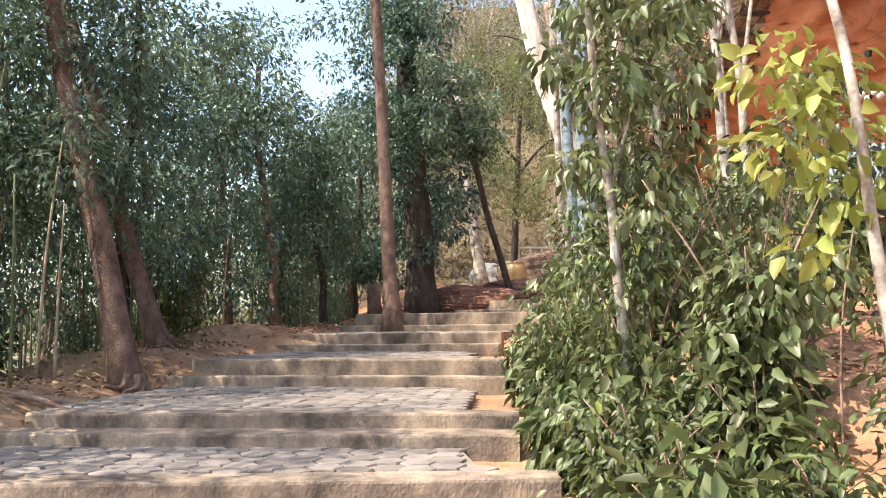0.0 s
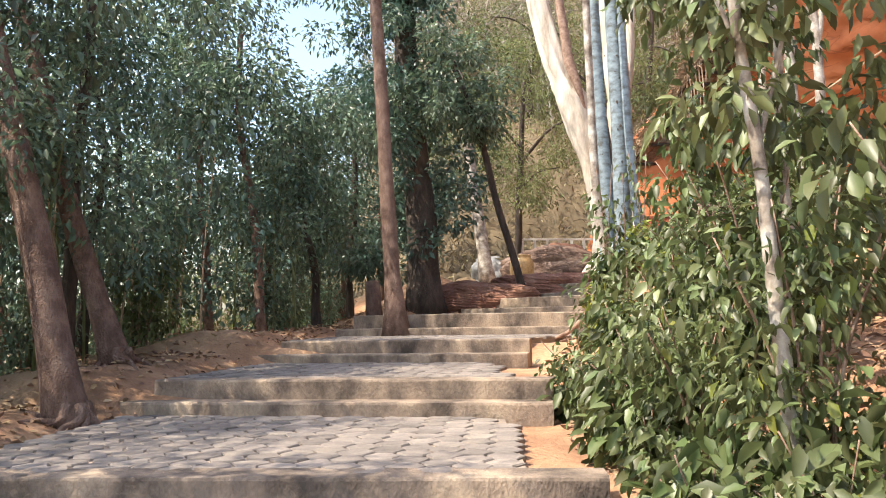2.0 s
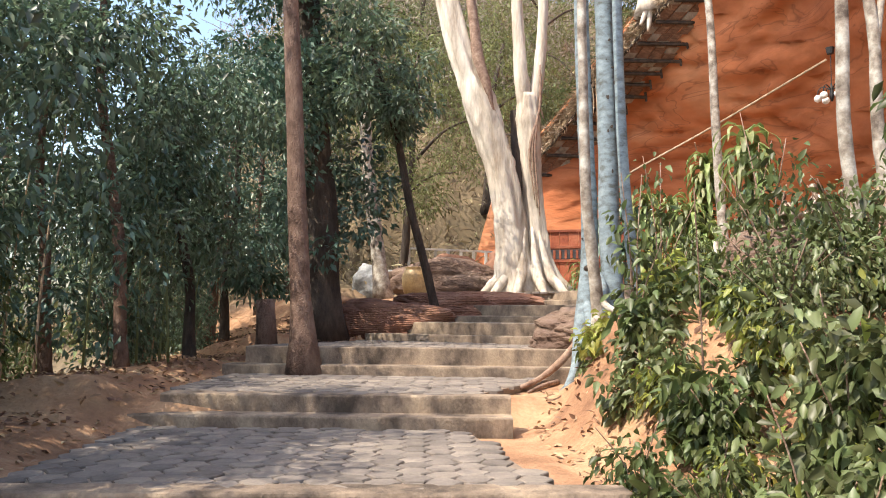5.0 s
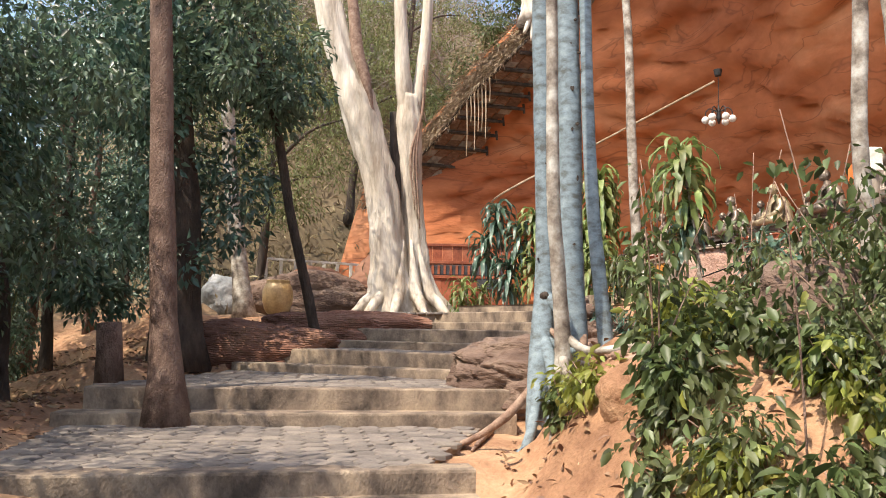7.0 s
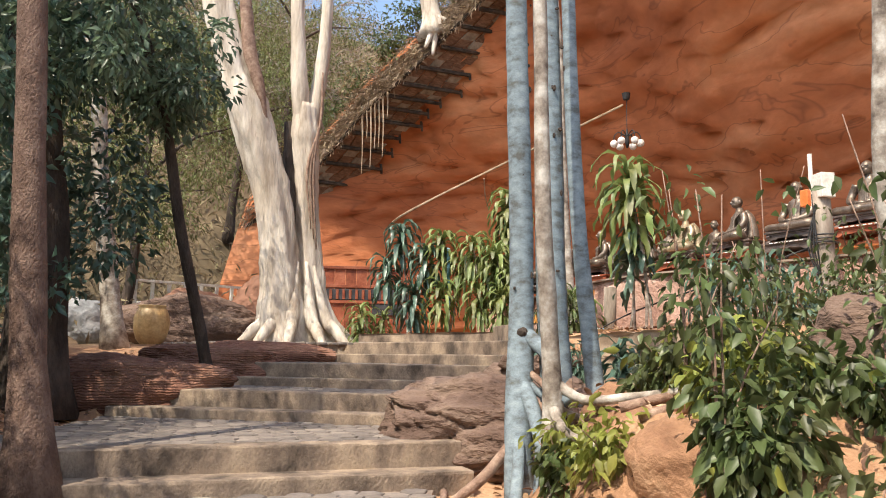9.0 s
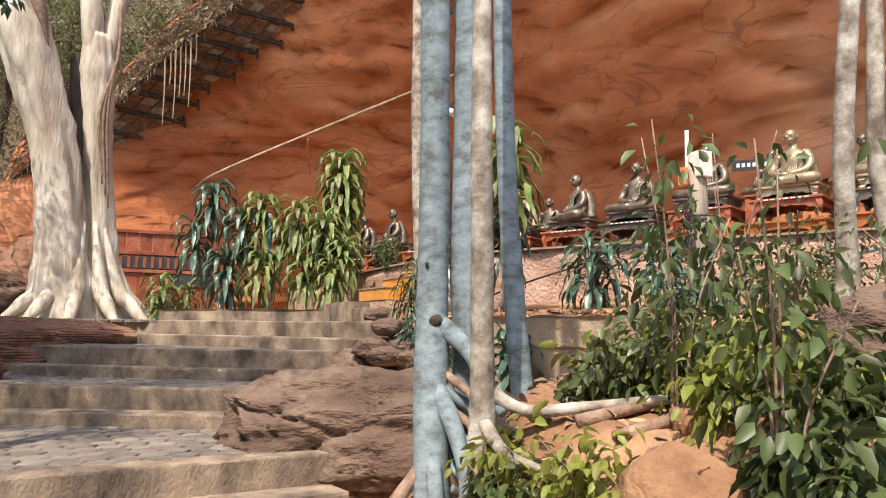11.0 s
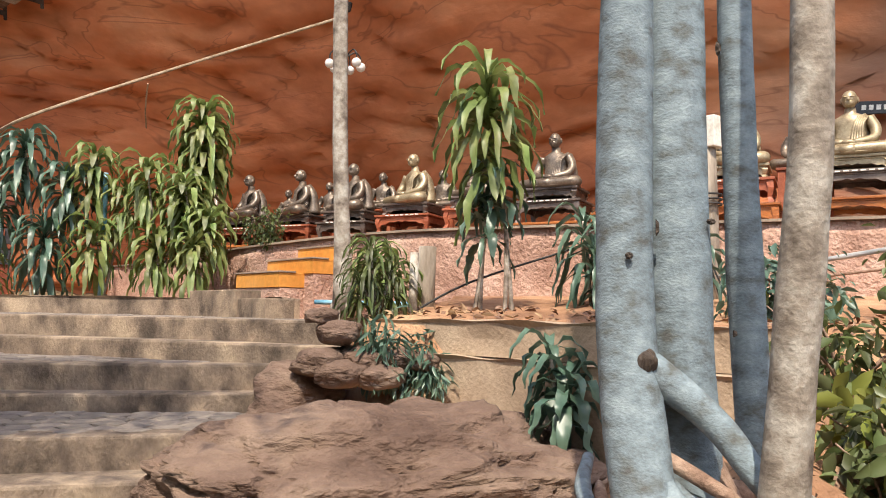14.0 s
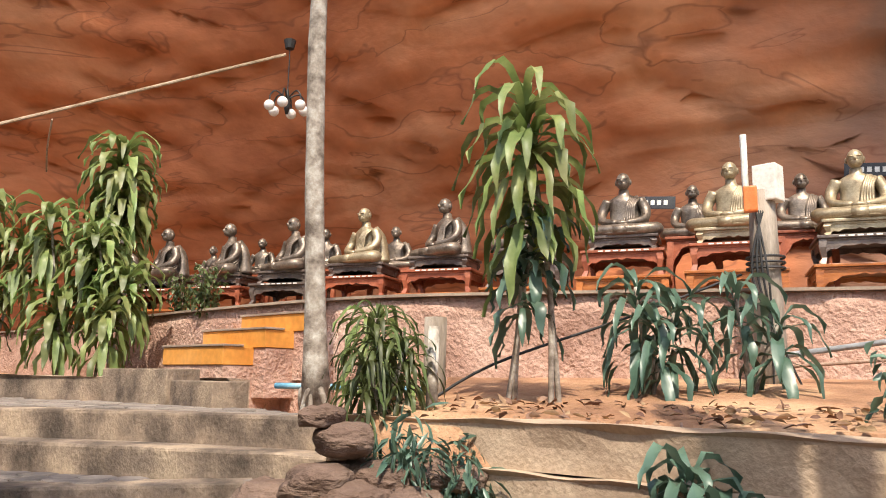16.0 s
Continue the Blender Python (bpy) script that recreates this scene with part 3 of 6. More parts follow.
def tree(name, base, top, r0, r1, bark, label, limbs=(), crown=(), leaf=None, count=0, size=(0.12, 0.05), n=14, flute=0.0, sway=0.2, seed=0, flare=1.6, roots=0, group="", simple=True, droop=0.5, rough=0.12):
    """Trunk, limbs as (start fraction, end point, radius) and a crown of leaf clumps as (x, y, z, radius)."""
    base = Vector(base)
    t = thing(name, base, label, "tree", group)
    line = trunk_line((0, 0, -0.15), Vector(top) - base, sway, seed, 16)
    rad = [(r0 + (r1 - r0) * i / 15) * (1 + (flare - 1) * max(0, 1 - i / 2.5) ** 2) for i in range(16)]
    part("trunk", mesh_of("trunk", *tube(line, rad, n, flute, seed, rough), bark, True), t)
    for k, (f, end, r) in enumerate(limbs):
        s = line[int(f * 15)]
        e = Vector(end) - base
        mid = s.lerp(e, 0.5) + Vector((0, 0, 0.12 * (e - s).length))
        pts = smooth_line([s, mid, e], 5)
        part("limb", mesh_of("limb", *tube(pts, taper(len(pts), r, r * 0.35), 8, 0, k, 0.1), bark, True), t)
    for k in range(roots):
        a = 2 * math.pi * (k + 0.3 * noise.noise(Vector((k, seed, 1)))) / roots + seed
        d = Vector((math.cos(a), math.sin(a), 0))
        far = r0 * (3.0 + 2.2 * abs(noise.noise(Vector((k * 3, seed, 4)))))
        pts = []
        for q in (0.5, 1.0, 1.0 + far / r0 * 0.25, far / r0):
            w = base + d * r0 * q + Vector((-d.y, d.x, 0)) * 0.12 * math.sin(q * 2 + k)
            pts.append((w.x - base.x, w.y - base.y, (r0 * 1.3 if q < 0.6 else r0 * 0.5 if q < 1.1 else ground_height(w.x, w.y) - base.z + 0.02 if q < 2.6 else ground_height(w.x, w.y) - base.z - 0.03)))
        pts = smooth_line(pts, 4)
        part("root", mesh_of("root", *tube(pts, taper(len(pts), r0 * 0.38, 0.018), 7, 0, k, 0.2), bark, True), t)
    if count:
        c = np.array(crown)
        p, d = clump_points(c[:, :3] - np.array(base), c[:, 3], count)
        d = d * 0.7 + rng.normal(size=d.shape) * 0.5 - np.array([0, 0, droop])
        s = 0.6 + 0.8 * rng.random(count)
        part("crown", leaf_mesh("crown", p, d, size[0] * s, size[1] * s, leaf, simple=simple), t)
    return t


def around(x, y, z0, z1, spread, n, r):
    """Clump centres for a crown round an axis."""
    out = []
    for k in range(n):
        a, f = rng.random() * 6.283, rng.random()
        w = spread * (0.35 + 0.65 * math.sin(math.pi * min(1, 0.15 + 0.85 * f))) * rng.random() ** 0.5
        out.append((x + w * math.cos(a), y + w * math.sin(a), z0 + (z1 - z0) * f, r * (0.6 + 0.7 * rng.random())))
    return out


def gz(x, y):
    return ground_height(x, y)


# brown trunk growing out of the steps
tree("tall_tree", (-1.35, 20.15, 1.66), (-2.0, 21.6, 13.0), 0.185, 0.135, M_BARK, "tall slim brown-barked tree rooted in the steps", n=18, sway=0.12, seed=3, flare=1.9, roots=7,
     crown=around(-2.2, 21.5, 9.5, 14, 3, 26, 0.8), leaf=M_LEAFD, count=5000, size=(0.16, 0.07))
# twin trunks beside the path on the shaded side
tree("tree", (-4.5, 11.8, gz(-4.5, 11.8)), (-6.6, 12.6, 8.5), 0.2, 0.13, M_BARK, "reddish brown tree with exposed roots beside the steps", n=14, seed=5, flare=1.5, roots=7,
     crown=around(-6.6, 12.4, 4.0, 9, 2.2, 34, 0.7), leaf=M_LEAFD, count=9000, size=(0.13, 0.055))
tree("tree", (-4.85, 13.9, gz(-4.85, 13.9)), (-7.4, 14.4, 9), 0.17, 0.1, M_BARK, "leaning reddish brown tree beside the steps", n=12, seed=8, flare=1.5, roots=5, sway=0.3,
     crown=around(-7.4, 14.2, 4.2, 10, 2.6, 36, 0.8), leaf=M_LEAFD, count=9000, size=(0.13, 0.055))
tree("thin_tree", (-4.3, 20.0, gz(-4.3, 20)), (-5.2, 21.2, 9), 0.11, 0.07, M_BARK, "thin straight brown tree among dark foliage", seed=11, flare=1.3,
     crown=around(-5.2, 21, 4, 10, 2.4, 34, 0.8), leaf=M_LEAFD, count=9000, size=(0.15, 0.065))
# dark ivy-covered trunk and pale trunks behind
tree("dark_tree", (-0.8, 25.6, gz(-0.8, 25.6)), (-1.4, 26.8, 13), 0.5, 0.3, M_DARKBARK, "thick dark tree trunk covered by climbing foliage", seed=13, flare=1.3, flute=0.05,
     crown=around(-1.6, 26.2, 3.2, 13, 2.1, 60, 0.7), leaf=M_LEAFB, count=10500, size=(0.2, 0.1))
tree("pale_tree", (1.35, 31.0, gz(1.35, 31)), (0.2, 32.5, 13), 0.24, 0.16, M_SMOOTH, "pale slender tree trunk behind the clay rock", seed=17, flare=1.5,
     crown=around(0.4, 32, 8, 13, 3, 30, 0.9), leaf=M_LEAFM, count=5000, size=(0.16, 0.07))
tree("leaning_tree", (2.25, 26.0, 2.35), (0.15, 24.9, 9.5), 0.115, 0.085, M_DARKBARK, "slim dark leaning tree at the edge of the steps", seed=19, flare=1.5, sway=0.35, roots=4,
     crown=around(0.0, 24.9, 7.2, 10.5, 1.8, 26, 0.6), leaf=M_LEAFD, count=3500, size=(0.18, 0.08))

# great pale fluted tree: two fused trunks, the leaning one and a slim forked one
wt = thing("white_tree", (6.6, 33.0, 3.75), "huge pale cream fluted tree of two fused forking trunks", "tree")


def white_stem(name, pts, rads, n=28, flute=0.06, seed=0, mat=None, label=""):
    line = smooth_line(pts, 6)
    k = len(line)
    rr = [float(np.interp(i / (k - 1) * (len(rads) - 1), range(len(rads)), rads)) for i in range(k)]
    return part(name, mesh_of(name, *tube(line, rr, n, flute, seed, 0.12), mat or M_WHITEBARK, True), wt, label)


white_stem("trunk", [(-0.15, 0, -0.5), (-0.22, 0, 0.25), (-0.36, 0, 1.3), (-0.52, 0, 2.7), (-0.78, 0, 4.2), (-1.2, 0.05, 5.6), (-1.62, 0.1, 6.8), (-1.95, 0.2, 7.7), (-2.5, 0.3, 9.5), (-3.3, 0.6, 13.5)],
           [1.05, 0.8, 0.62, 0.56, 0.54, 0.56, 0.58, 0.48, 0.44, 0.36], 40, 0.08, 2)
white_stem("trunk", [(0.72, 0.05, -0.5), (0.7, 0.05, 0.3), (0.58, 0, 1.4), (0.42, 0, 3.0), (0.27, 0, 4.8), (0.2, 0, 6.2), (0.16, 0, 7.2)], [0.85, 0.6, 0.46, 0.39, 0.37, 0.44, 0.3], 32, 0.08, 5)
white_stem("limb", [(0.12, 0, 6.3), (-0.02, 0, 7.6), (-0.1, 0, 8.8), (-0.2, 0, 10.3), (-0.3, 0, 14)], [0.26, 0.27, 0.23, 0.21, 0.17], 16, 0.05, 7)
white_stem("limb", [(0.3, 0, 6.2), (0.58, 0, 7.7), (0.72, 0, 9.0), (0.8, 0, 10.4), (0.86, 0, 14)], [0.24, 0.24, 0.2, 0.18, 0.15], 16, 0.05, 9)
white_stem("dead_strip", [(-1.2, -0.42, 6.3), (-1.5, -0.42, 7.4), (-1.75, -0.3, 8.3), (-1.9, -0.2, 9.6), (-2.2, -0.1, 12)], [0.03, 0.17, 0.2, 0.19, 0.16], 12, 0.06, 12, M_ROOT, "brown dead bark strip")
# added dark tube behind the gap, its colour standing in for the seam's shade
white_stem("hollow", [(-0.1, 0.22, 2.6), (-0.08, 0.2, 4.0), (-0.12, 0.2, 5.6), (-0.3, 0.2, 6.6)], [0.16, 0.24, 0.26, 0.12], 12, 0.1, 3, M_DARKBARK, "dark bark filler standing in for shade in the seam between the trunks")
for k in range(3):
    white_stem("climbing_root", [(0.55 + 0.06 * k, -0.42, 8.2 - k), (0.5, -0.46, 6.5), (0.12 + 0.1 * k, -0.48, 5.0), (0.3 + 0.1 * k, -0.5, 3.2 - 0.3 * k)], [0.03, 0.045, 0.05, 0.02], 8, 0, k, M_ROOT, "thin brown root climbing the bark")
for k in range(11):
    a = 0.571 * k + 0.2
    d = Vector((math.cos(a) * 1.1, math.sin(a), 0))
    c = Vector((0.2, 0, 0))
    white_stem("buttress_root", [d * 0.42 + c + Vector((0, 0, 2.2)), d * 0.85 + c + Vector((0, 0, 0.6)), d * 1.25 + c + Vector((0, 0, 0.1)), d * 1.7 + c + Vector((0, 0, -0.36))], [0.04, 0.2, 0.18, 0.08], 9, 0, k)

# grey-blue twin tree at the edge of the path
gt = thing("grey_tree", (2.85, 17.4, 2.1), "grey-blue smooth-barked tree of several stems with roots gripping the bank", "tree")
def stem(pts, r0, r1, n=22, mat=None, seed=0, name="trunk", rough=0.07):
    line = smooth_line([Vector(p) - gt.location for p in pts], 7)
    return part(name, mesh_of(name, *tube(line, taper(len(line), r0, r1, 0.7), n, 0.015, seed, rough), mat or M_GREYBARK, True), gt)
stem([(2.6, 17.25, 1.7), (2.66, 17.35, 2.4), (2.84, 17.52, 3.4), (2.86, 17.54, 4.3), (2.8, 17.5, 5.5), (2.72, 17.45, 7.5), (2.65, 17.4, 11)], 0.155, 0.108, seed=2)
stem([(3.16, 17.3, 2.2), (3.14, 17.34, 3.2), (3.11, 17.36, 4.2), (3.1, 17.36, 5.5), (3.06, 17.36, 7.5), (3.0, 17.36, 11)], 0.18, 0.135, seed=4)
stem([(3.42, 17.0, 2.6), (3.36, 17.05, 3.4), (3.25, 17.08, 4.6), (3.18, 17.1, 6.5), (3.12, 17.1, 10)], 0.1, 0.07, seed=6)
pale = thing("smooth_tree", (2.72, 16.9, 2.75), "slim mottled cream tree leaning beside the grey tree", "tree")
line = smooth_line([Vector(p) - pale.location for p in ((2.74, 16.92, 2.35), (2.72, 16.9, 2.75), (2.68, 16.87, 3.1), (2.56, 16.79, 3.9), (2.49, 16.75, 4.5), (2.45, 16.73, 6.2), (2.38, 16.7, 11))], 7)
part("trunk", mesh_of("trunk", *tube(line, taper(len(line), 0.125, 0.066, 0.45), 18, 0.02, 9, 0.12), M_SMOOTH, True), pale)
for k, pts in enumerate((((2.72, 16.9, 2.95), (2.86, 16.62, 2.78), (3.05, 16.2, 2.82), (3.3, 15.6, 2.9), (3.5, 15.2, 2.8)), ((2.7, 16.88, 2.7), (2.6, 16.6, 2.5), (2.62, 16.3, 2.42), (2.7, 15.9, 2.3)),
                         ((2.74, 16.9, 2.7), (2.98, 16.8, 2.6), (3.3, 16.65, 2.62), (3.8, 16.6, 2.75)), ((2.68, 16.9, 2.6), (2.5, 16.75, 2.3), (2.4, 16.6, 2.0), (2.3, 16.5, 1.75)))):
    line = smooth_line([Vector(p) - pale.location for p in pts], 6)
    part("root", mesh_of("root", *tube(line, taper(len(line), 0.06 - 0.008 * k, 0.02), 10, 0, k, 0.25), M_SMOOTH, True), pale)
for k, pts in enumerate((((2.84, 17.5, 3.42), (2.9, 17.3, 3.28), (2.9, 17.12, 3.12), (2.82, 16.95, 2.92), (2.78, 16.75, 2.75)), ((2.76, 17.43, 2.95), (2.7, 17.15, 2.6), (2.6, 16.95, 2.2), (2.5, 16.9, 1.7)),
                         ((2.68, 17.37, 2.55), (2.5, 17.15, 2.1), (2.3, 17.0, 1.7), (2.0, 16.9, 1.5)), ((2.75, 17.42, 2.7), (2.9, 17.05, 2.3), (2.75, 16.7, 1.95), (2.5, 16.2, 1.7)),
                         ((3.0, 17.4, 2.6), (3.3, 17.7, 2.5), (3.8, 18.0, 2.6), (4.6, 18.2, 2.65)), ((3.22, 17.22, 2.8), (3.5, 16.8, 2.8), (3.8, 16.2, 3.0), (4.3, 15.7, 3.15)),
                         ((3.19, 17.24, 2.95), (3.1, 17.0, 2.55), (3.0, 16.9, 2.2), (2.95, 16.8, 1.7)), ((3.2, 17.2, 2.65), (3.3, 16.8, 2.5), (3.4, 16.4, 2.45), (3.8, 16.1, 2.7)),
                         ((2.66, 17.36, 2.4), (2.35, 17.5, 2.0), (2.1, 17.7, 1.75), (1.8, 17.8, 1.6)))):
    stem(pts, 0.1 - 0.005 * k, 0.04, 12, M_GREYBARK if k < 5 else M_ROOT, k, "root", 0.25)
# knotted mass of thin roots between the trunks
for k in range(14):
    q = random.Random(k + 70)
    z = 3.05 - 0.09 * k
    pts = ((2.78 + q.uniform(-0.05, 0.05), 17.45 - 0.02 * k, z), (2.86 + q.uniform(-0.08, 0.08), 17.2, z - 0.12 + q.uniform(-0.06, 0.06)), (2.82 + q.uniform(-0.08, 0.08), 17.02, z - 0.22), (2.74, 16.86 - 0.02 * k, z - 0.35 - q.uniform(0, 0.1)))
    stem(pts, q.uniform(0.035, 0.06), 0.022, 8, M_GREYBARK if k % 3 else M_ROOT, k, "root", 0.3)
# slim pale tree by the upper steps
tree("pole_tree", (8.42, 22.77, 3.6), (8.05, 22.95, 12.5), 0.115, 0.085, M_SMOOTH, "slim pale mottled tree beside the platform wall", n=14, seed=21, flare=1.6, sway=0.12, roots=7)
# leaning pale trunks on the bank
tree("birch_like_tree", (5.6, 15.1, 3.3), (4.9, 14.7, 9.5), 0.095, 0.07, M_SMOOTH, "grey-white leaning trunk on the bank", n=14, seed=23, sway=0.2, limbs=((0.6, (5.6, 14.5, 9.3), 0.05),))
tree("birch_like_tree", (5.8, 14.7, 3.3), (5.5, 14.9, 9.5), 0.085, 0.06, M_SMOOTH, "grey-white forked trunk on the bank", n=14, seed=25, sway=0.25, limbs=((0.5, (6.2, 14.6, 9.2), 0.05),))

# burl and bark scars of the grey tree
BURLS = [(2.79, 17.44, 3.42, 0.06)]
for k in range(26):
    q = random.Random(k)
    big = k % 2
    cx, cy, r0 = (3.19, 17.26, 0.165) if big else (2.85, 17.53, 0.142)
    a = math.radians(q.uniform(170, 290))
    z = q.uniform(3.5, 7.2)
    v, f = tube([(0, 0, -0.012), (0, 0, 0.003)], [0.026, 0.014], 8)
    mt = Matrix.Translation(Vector((cx + r0 * math.cos(a), cy + r0 * math.sin(a), z)) - gt.location) @ Vector((math.cos(a), math.sin(a), 0)).to_track_quat("Z", "Y").to_matrix().to_4x4() @ Matrix.Diagonal((q.uniform(0.5, 1.1), q.uniform(0.5, 1.6), 1, 1))
    part("bark_scar", mesh_of("bark_scar", v, f, M_DARKBARK), gt, "dark oval bark scar", m=mt)
for x, y, z, r in BURLS:
    bm = bmesh.new()
    bmesh.ops.create_icosphere(bm, subdivisions=4, radius=r)
    for w in bm.verts:
        w.co *= 1 + 0.22 * noise.noise(w.co * 28)
    me = bpy.data.meshes.new("burl")
    bm.to_mesh(me)
    bm.free()
    me.materials.append(M_DARKBARK)
    me.polygons.foreach_set("use_smooth", [True] * len(me.polygons))
    part("burl", me, gt, "dark knotted burl", m=Matrix.Translation(Vector((x, y, z)) - gt.location))


# ---- rocks, low walls and kerbs ----
def boulder(name, at, size, mat, label, seed=0, turn=0.0, strata=0.0, cuts=0.12, parent=None, sub=4, cracks=0.0):
    bm = bmesh.new()
    bmesh.ops.create_icosphere(bm, subdivisions=sub, radius=1.0)
    o = Vector((seed * 3.1, seed * 1.7, 0))
    for v in bm.verts:
        p = v.co.normalized()
        p = Vector([math.copysign(abs(c) ** 0.75, c) for c in p])
        d = 1 + 0.25 * noise.noise(p * 1.3 + o) + cuts * noise.noise(p * 3.1 + o) + 0.04 * noise.noise(p * 8 + o)
        d -= 0.07 * max(0, 0.1 - abs(noise.noise(p * 2.2 + o * 2))) / 0.1
        if cracks:
            w = p + Vector((noise.noise(p * 2.3 + o), noise.noise(p * 2.3 - o), 0)) * 0.25
            for q, wide in ((Vector((w.x * 1.3, w.y * 1.3, w.z * 2.2 + w.x * 2.0)), 0.04), (Vector((w.x * 3.4 + w.z * 2, w.y * 2.8, w.z * 2)) + o, 0.035)):
                d -= cracks * max(0, wide - abs(noise.noise(q))) / wide
            d += 0.5 * cracks * noise.noise(Vector((p.x * 5, p.y * 5, p.z * 9)) + o)
        if strata:
            d += strata * math.sin(p.z * 16 + 3 * noise.noise(p * 2 + o))
        v.co = Vector((p.x * size[0], p.y * size[1], p.z * size[2])) * d
    me = bpy.data.meshes.new(name)
    bm.to_mesh(me)
    bm.free()
    me.materials.append(mat)
    me.polygons.foreach_set("use_smooth", [True] * len(me.polygons))
    m = pose(*at, 0, 0, turn)
    ob = part(name, me, parent, m=m)
    return ob if parent is not None else tagged(ob, label, "rock")


boulder("slab_rock", (4.55, 19.75, 2.1), (1.75, 1.15, 0.74), M_SLAB, "broad brown sandstone slab with slanting cracks beside the steps", 2, -32, 0.015, sub=6, cracks=0.055)
boulder("boulder", (6.0, 21.75, 2.55), (0.5, 0.45, 0.5), M_SLAB, "brown stone wedged under the end of a step", 9, 15)
boulder("boulder", (3.75, 14.35, 3.15), (0.62, 0.5, 0.52), M_SLAB, "grey-brown boulder half buried in the bank", 6, 20)
boulder("boulder", (3.0, 15.3, 2.75), (0.28, 0.22, 0.2), M_SOIL, "lump of dry orange earth on the bank", 8, 50, sub=3)
boulder("boulder", (2.65, 15.1, 2.3), (0.5, 0.55, 0.4), M_SOIL, "eroded orange earth face under the roots", 12, 10, sub=4)
for k, (x, y, z, s) in enumerate(((5.85, 21.3, 2.98, 0.26), (5.95, 21.2, 3.28, 0.2), (6.1, 21.0, 3.0, 0.24), (5.8, 21.05, 2.88, 0.22), (5.9, 21.35, 3.45, 0.14), (6.15, 21.25, 3.3, 0.17), (6.3, 20.7, 3.02, 0.2), (6.4, 20.45, 3.0, 0.18), (6.0, 20.7, 2.85, 0.2))):
    tagged(boulder("stacked_stone", (x, y, z + 0.12), (s * 1.25, s, s * 0.62), M_SLAB, "rough reddish brown stone in a loose heap", 20 + k, 40 * k, sub=3), group="heap of stones")
# ribbed clay rock bordering the upper steps
for k, (x, y, z, sx, sy, sz, t) in enumerate(((0.7, 26.4, 2.5, 1.9, 1.1, 0.62, -30), (2.6, 27.6, 2.85, 1.5, 1.0, 0.5, -25), (4.2, 28.9, 3.05, 1.6, 1.0, 0.42, -20))):
    boulder("clay_rock", (x, y, z), (sx, sy, sz), M_CLAY, "low rib-textured reddish clay rock bordering the steps", 40 + k, t, sub=5, cuts=0.05)
boulder("block_rock", (4.4, 36.2, 4.1), (2.2, 1.1, 0.85), M_SLAB, "squared brown rock block behind the path", 45, -18, 0.015, 0.04, sub=5)
boulder("boulder", (5.6, 39.5, 4.4), (1.3, 1.0, 1.1), M_ROCK, "reddish boulder at the foot of the cliff", 47, 10)
boulder("boulder", (8.6, 40.3, 4.6), (1.6, 1.1, 1.5), M_ROCK, "rusty boulder leaning on the cliff", 48, 30)


def band(points, z0, z1, thick, mat, name, label, cat, seed=0, lean=0.0):
    """An upright wall or kerb along a plan line, with an uneven top edge."""
    line = smooth_line([(x, y, 0) for x, y in points], 8)
    v, f = [], []
    rows = [(0, z0), (lean * 0.5, (z0 + z1) / 2), (lean, z1 - 0.03), (lean + 0.03, z1), (thick, z1), (thick, z0)]
    for i, p in enumerate(line):
        q = line[min(i + 1, len(line) - 1)] - line[max(i - 1, 0)]
        n = Vector((-q.y, q.x, 0)).normalized()
        for k, (u, z) in enumerate(rows):
            w = 0.03 * noise.noise(Vector((p.x * 2 + seed, p.y * 2, k)))
            v.append(p + n * (u + w * (k < 4)) + Vector((0, 0, z + (w if k in (2, 3, 4) else 0))))
    m = len(rows)
    for i in range(len(line) - 1):
        for k in range(m - 1):
            f.append((i * m + k, i * m + k + 1, (i + 1) * m + k + 1, (i + 1) * m + k))
    f += [tuple(range(m))[::-1], tuple((len(line) - 1) * m + k for k in range(m))]
    return tagged(part(name, mesh_of(name, v, f, mat)), label, cat, kind="structure")


band([(5.25, 16.8), (5.55, 18.0), (6.05, 19.3), (6.4, 20.4), (6.62, 21.55)], 2.3, 3.2, -0.35, M_RETAIN, "wall_lower_course", "sandy concrete lower course of a retaining wall", "wall", 1)
band([(5.36, 16.8), (5.66, 18.0), (6.15, 19.3), (6.5, 20.4), (6.7, 21.6)], 3.204, 3.55, -0.3, M_RETAIN, "wall_upper_course", "weathered concrete upper course of a retaining wall", "wall", 2)
band([(8.1, 31.5), (9.3, 28.2), (9.5, 25.6), (9.0, 24.3)][::-1], 3.2, 3.82, -0.3, M_CONC, "trim_kerb", "low stained kerb at the back of the upper terrace", "kerb", 3)
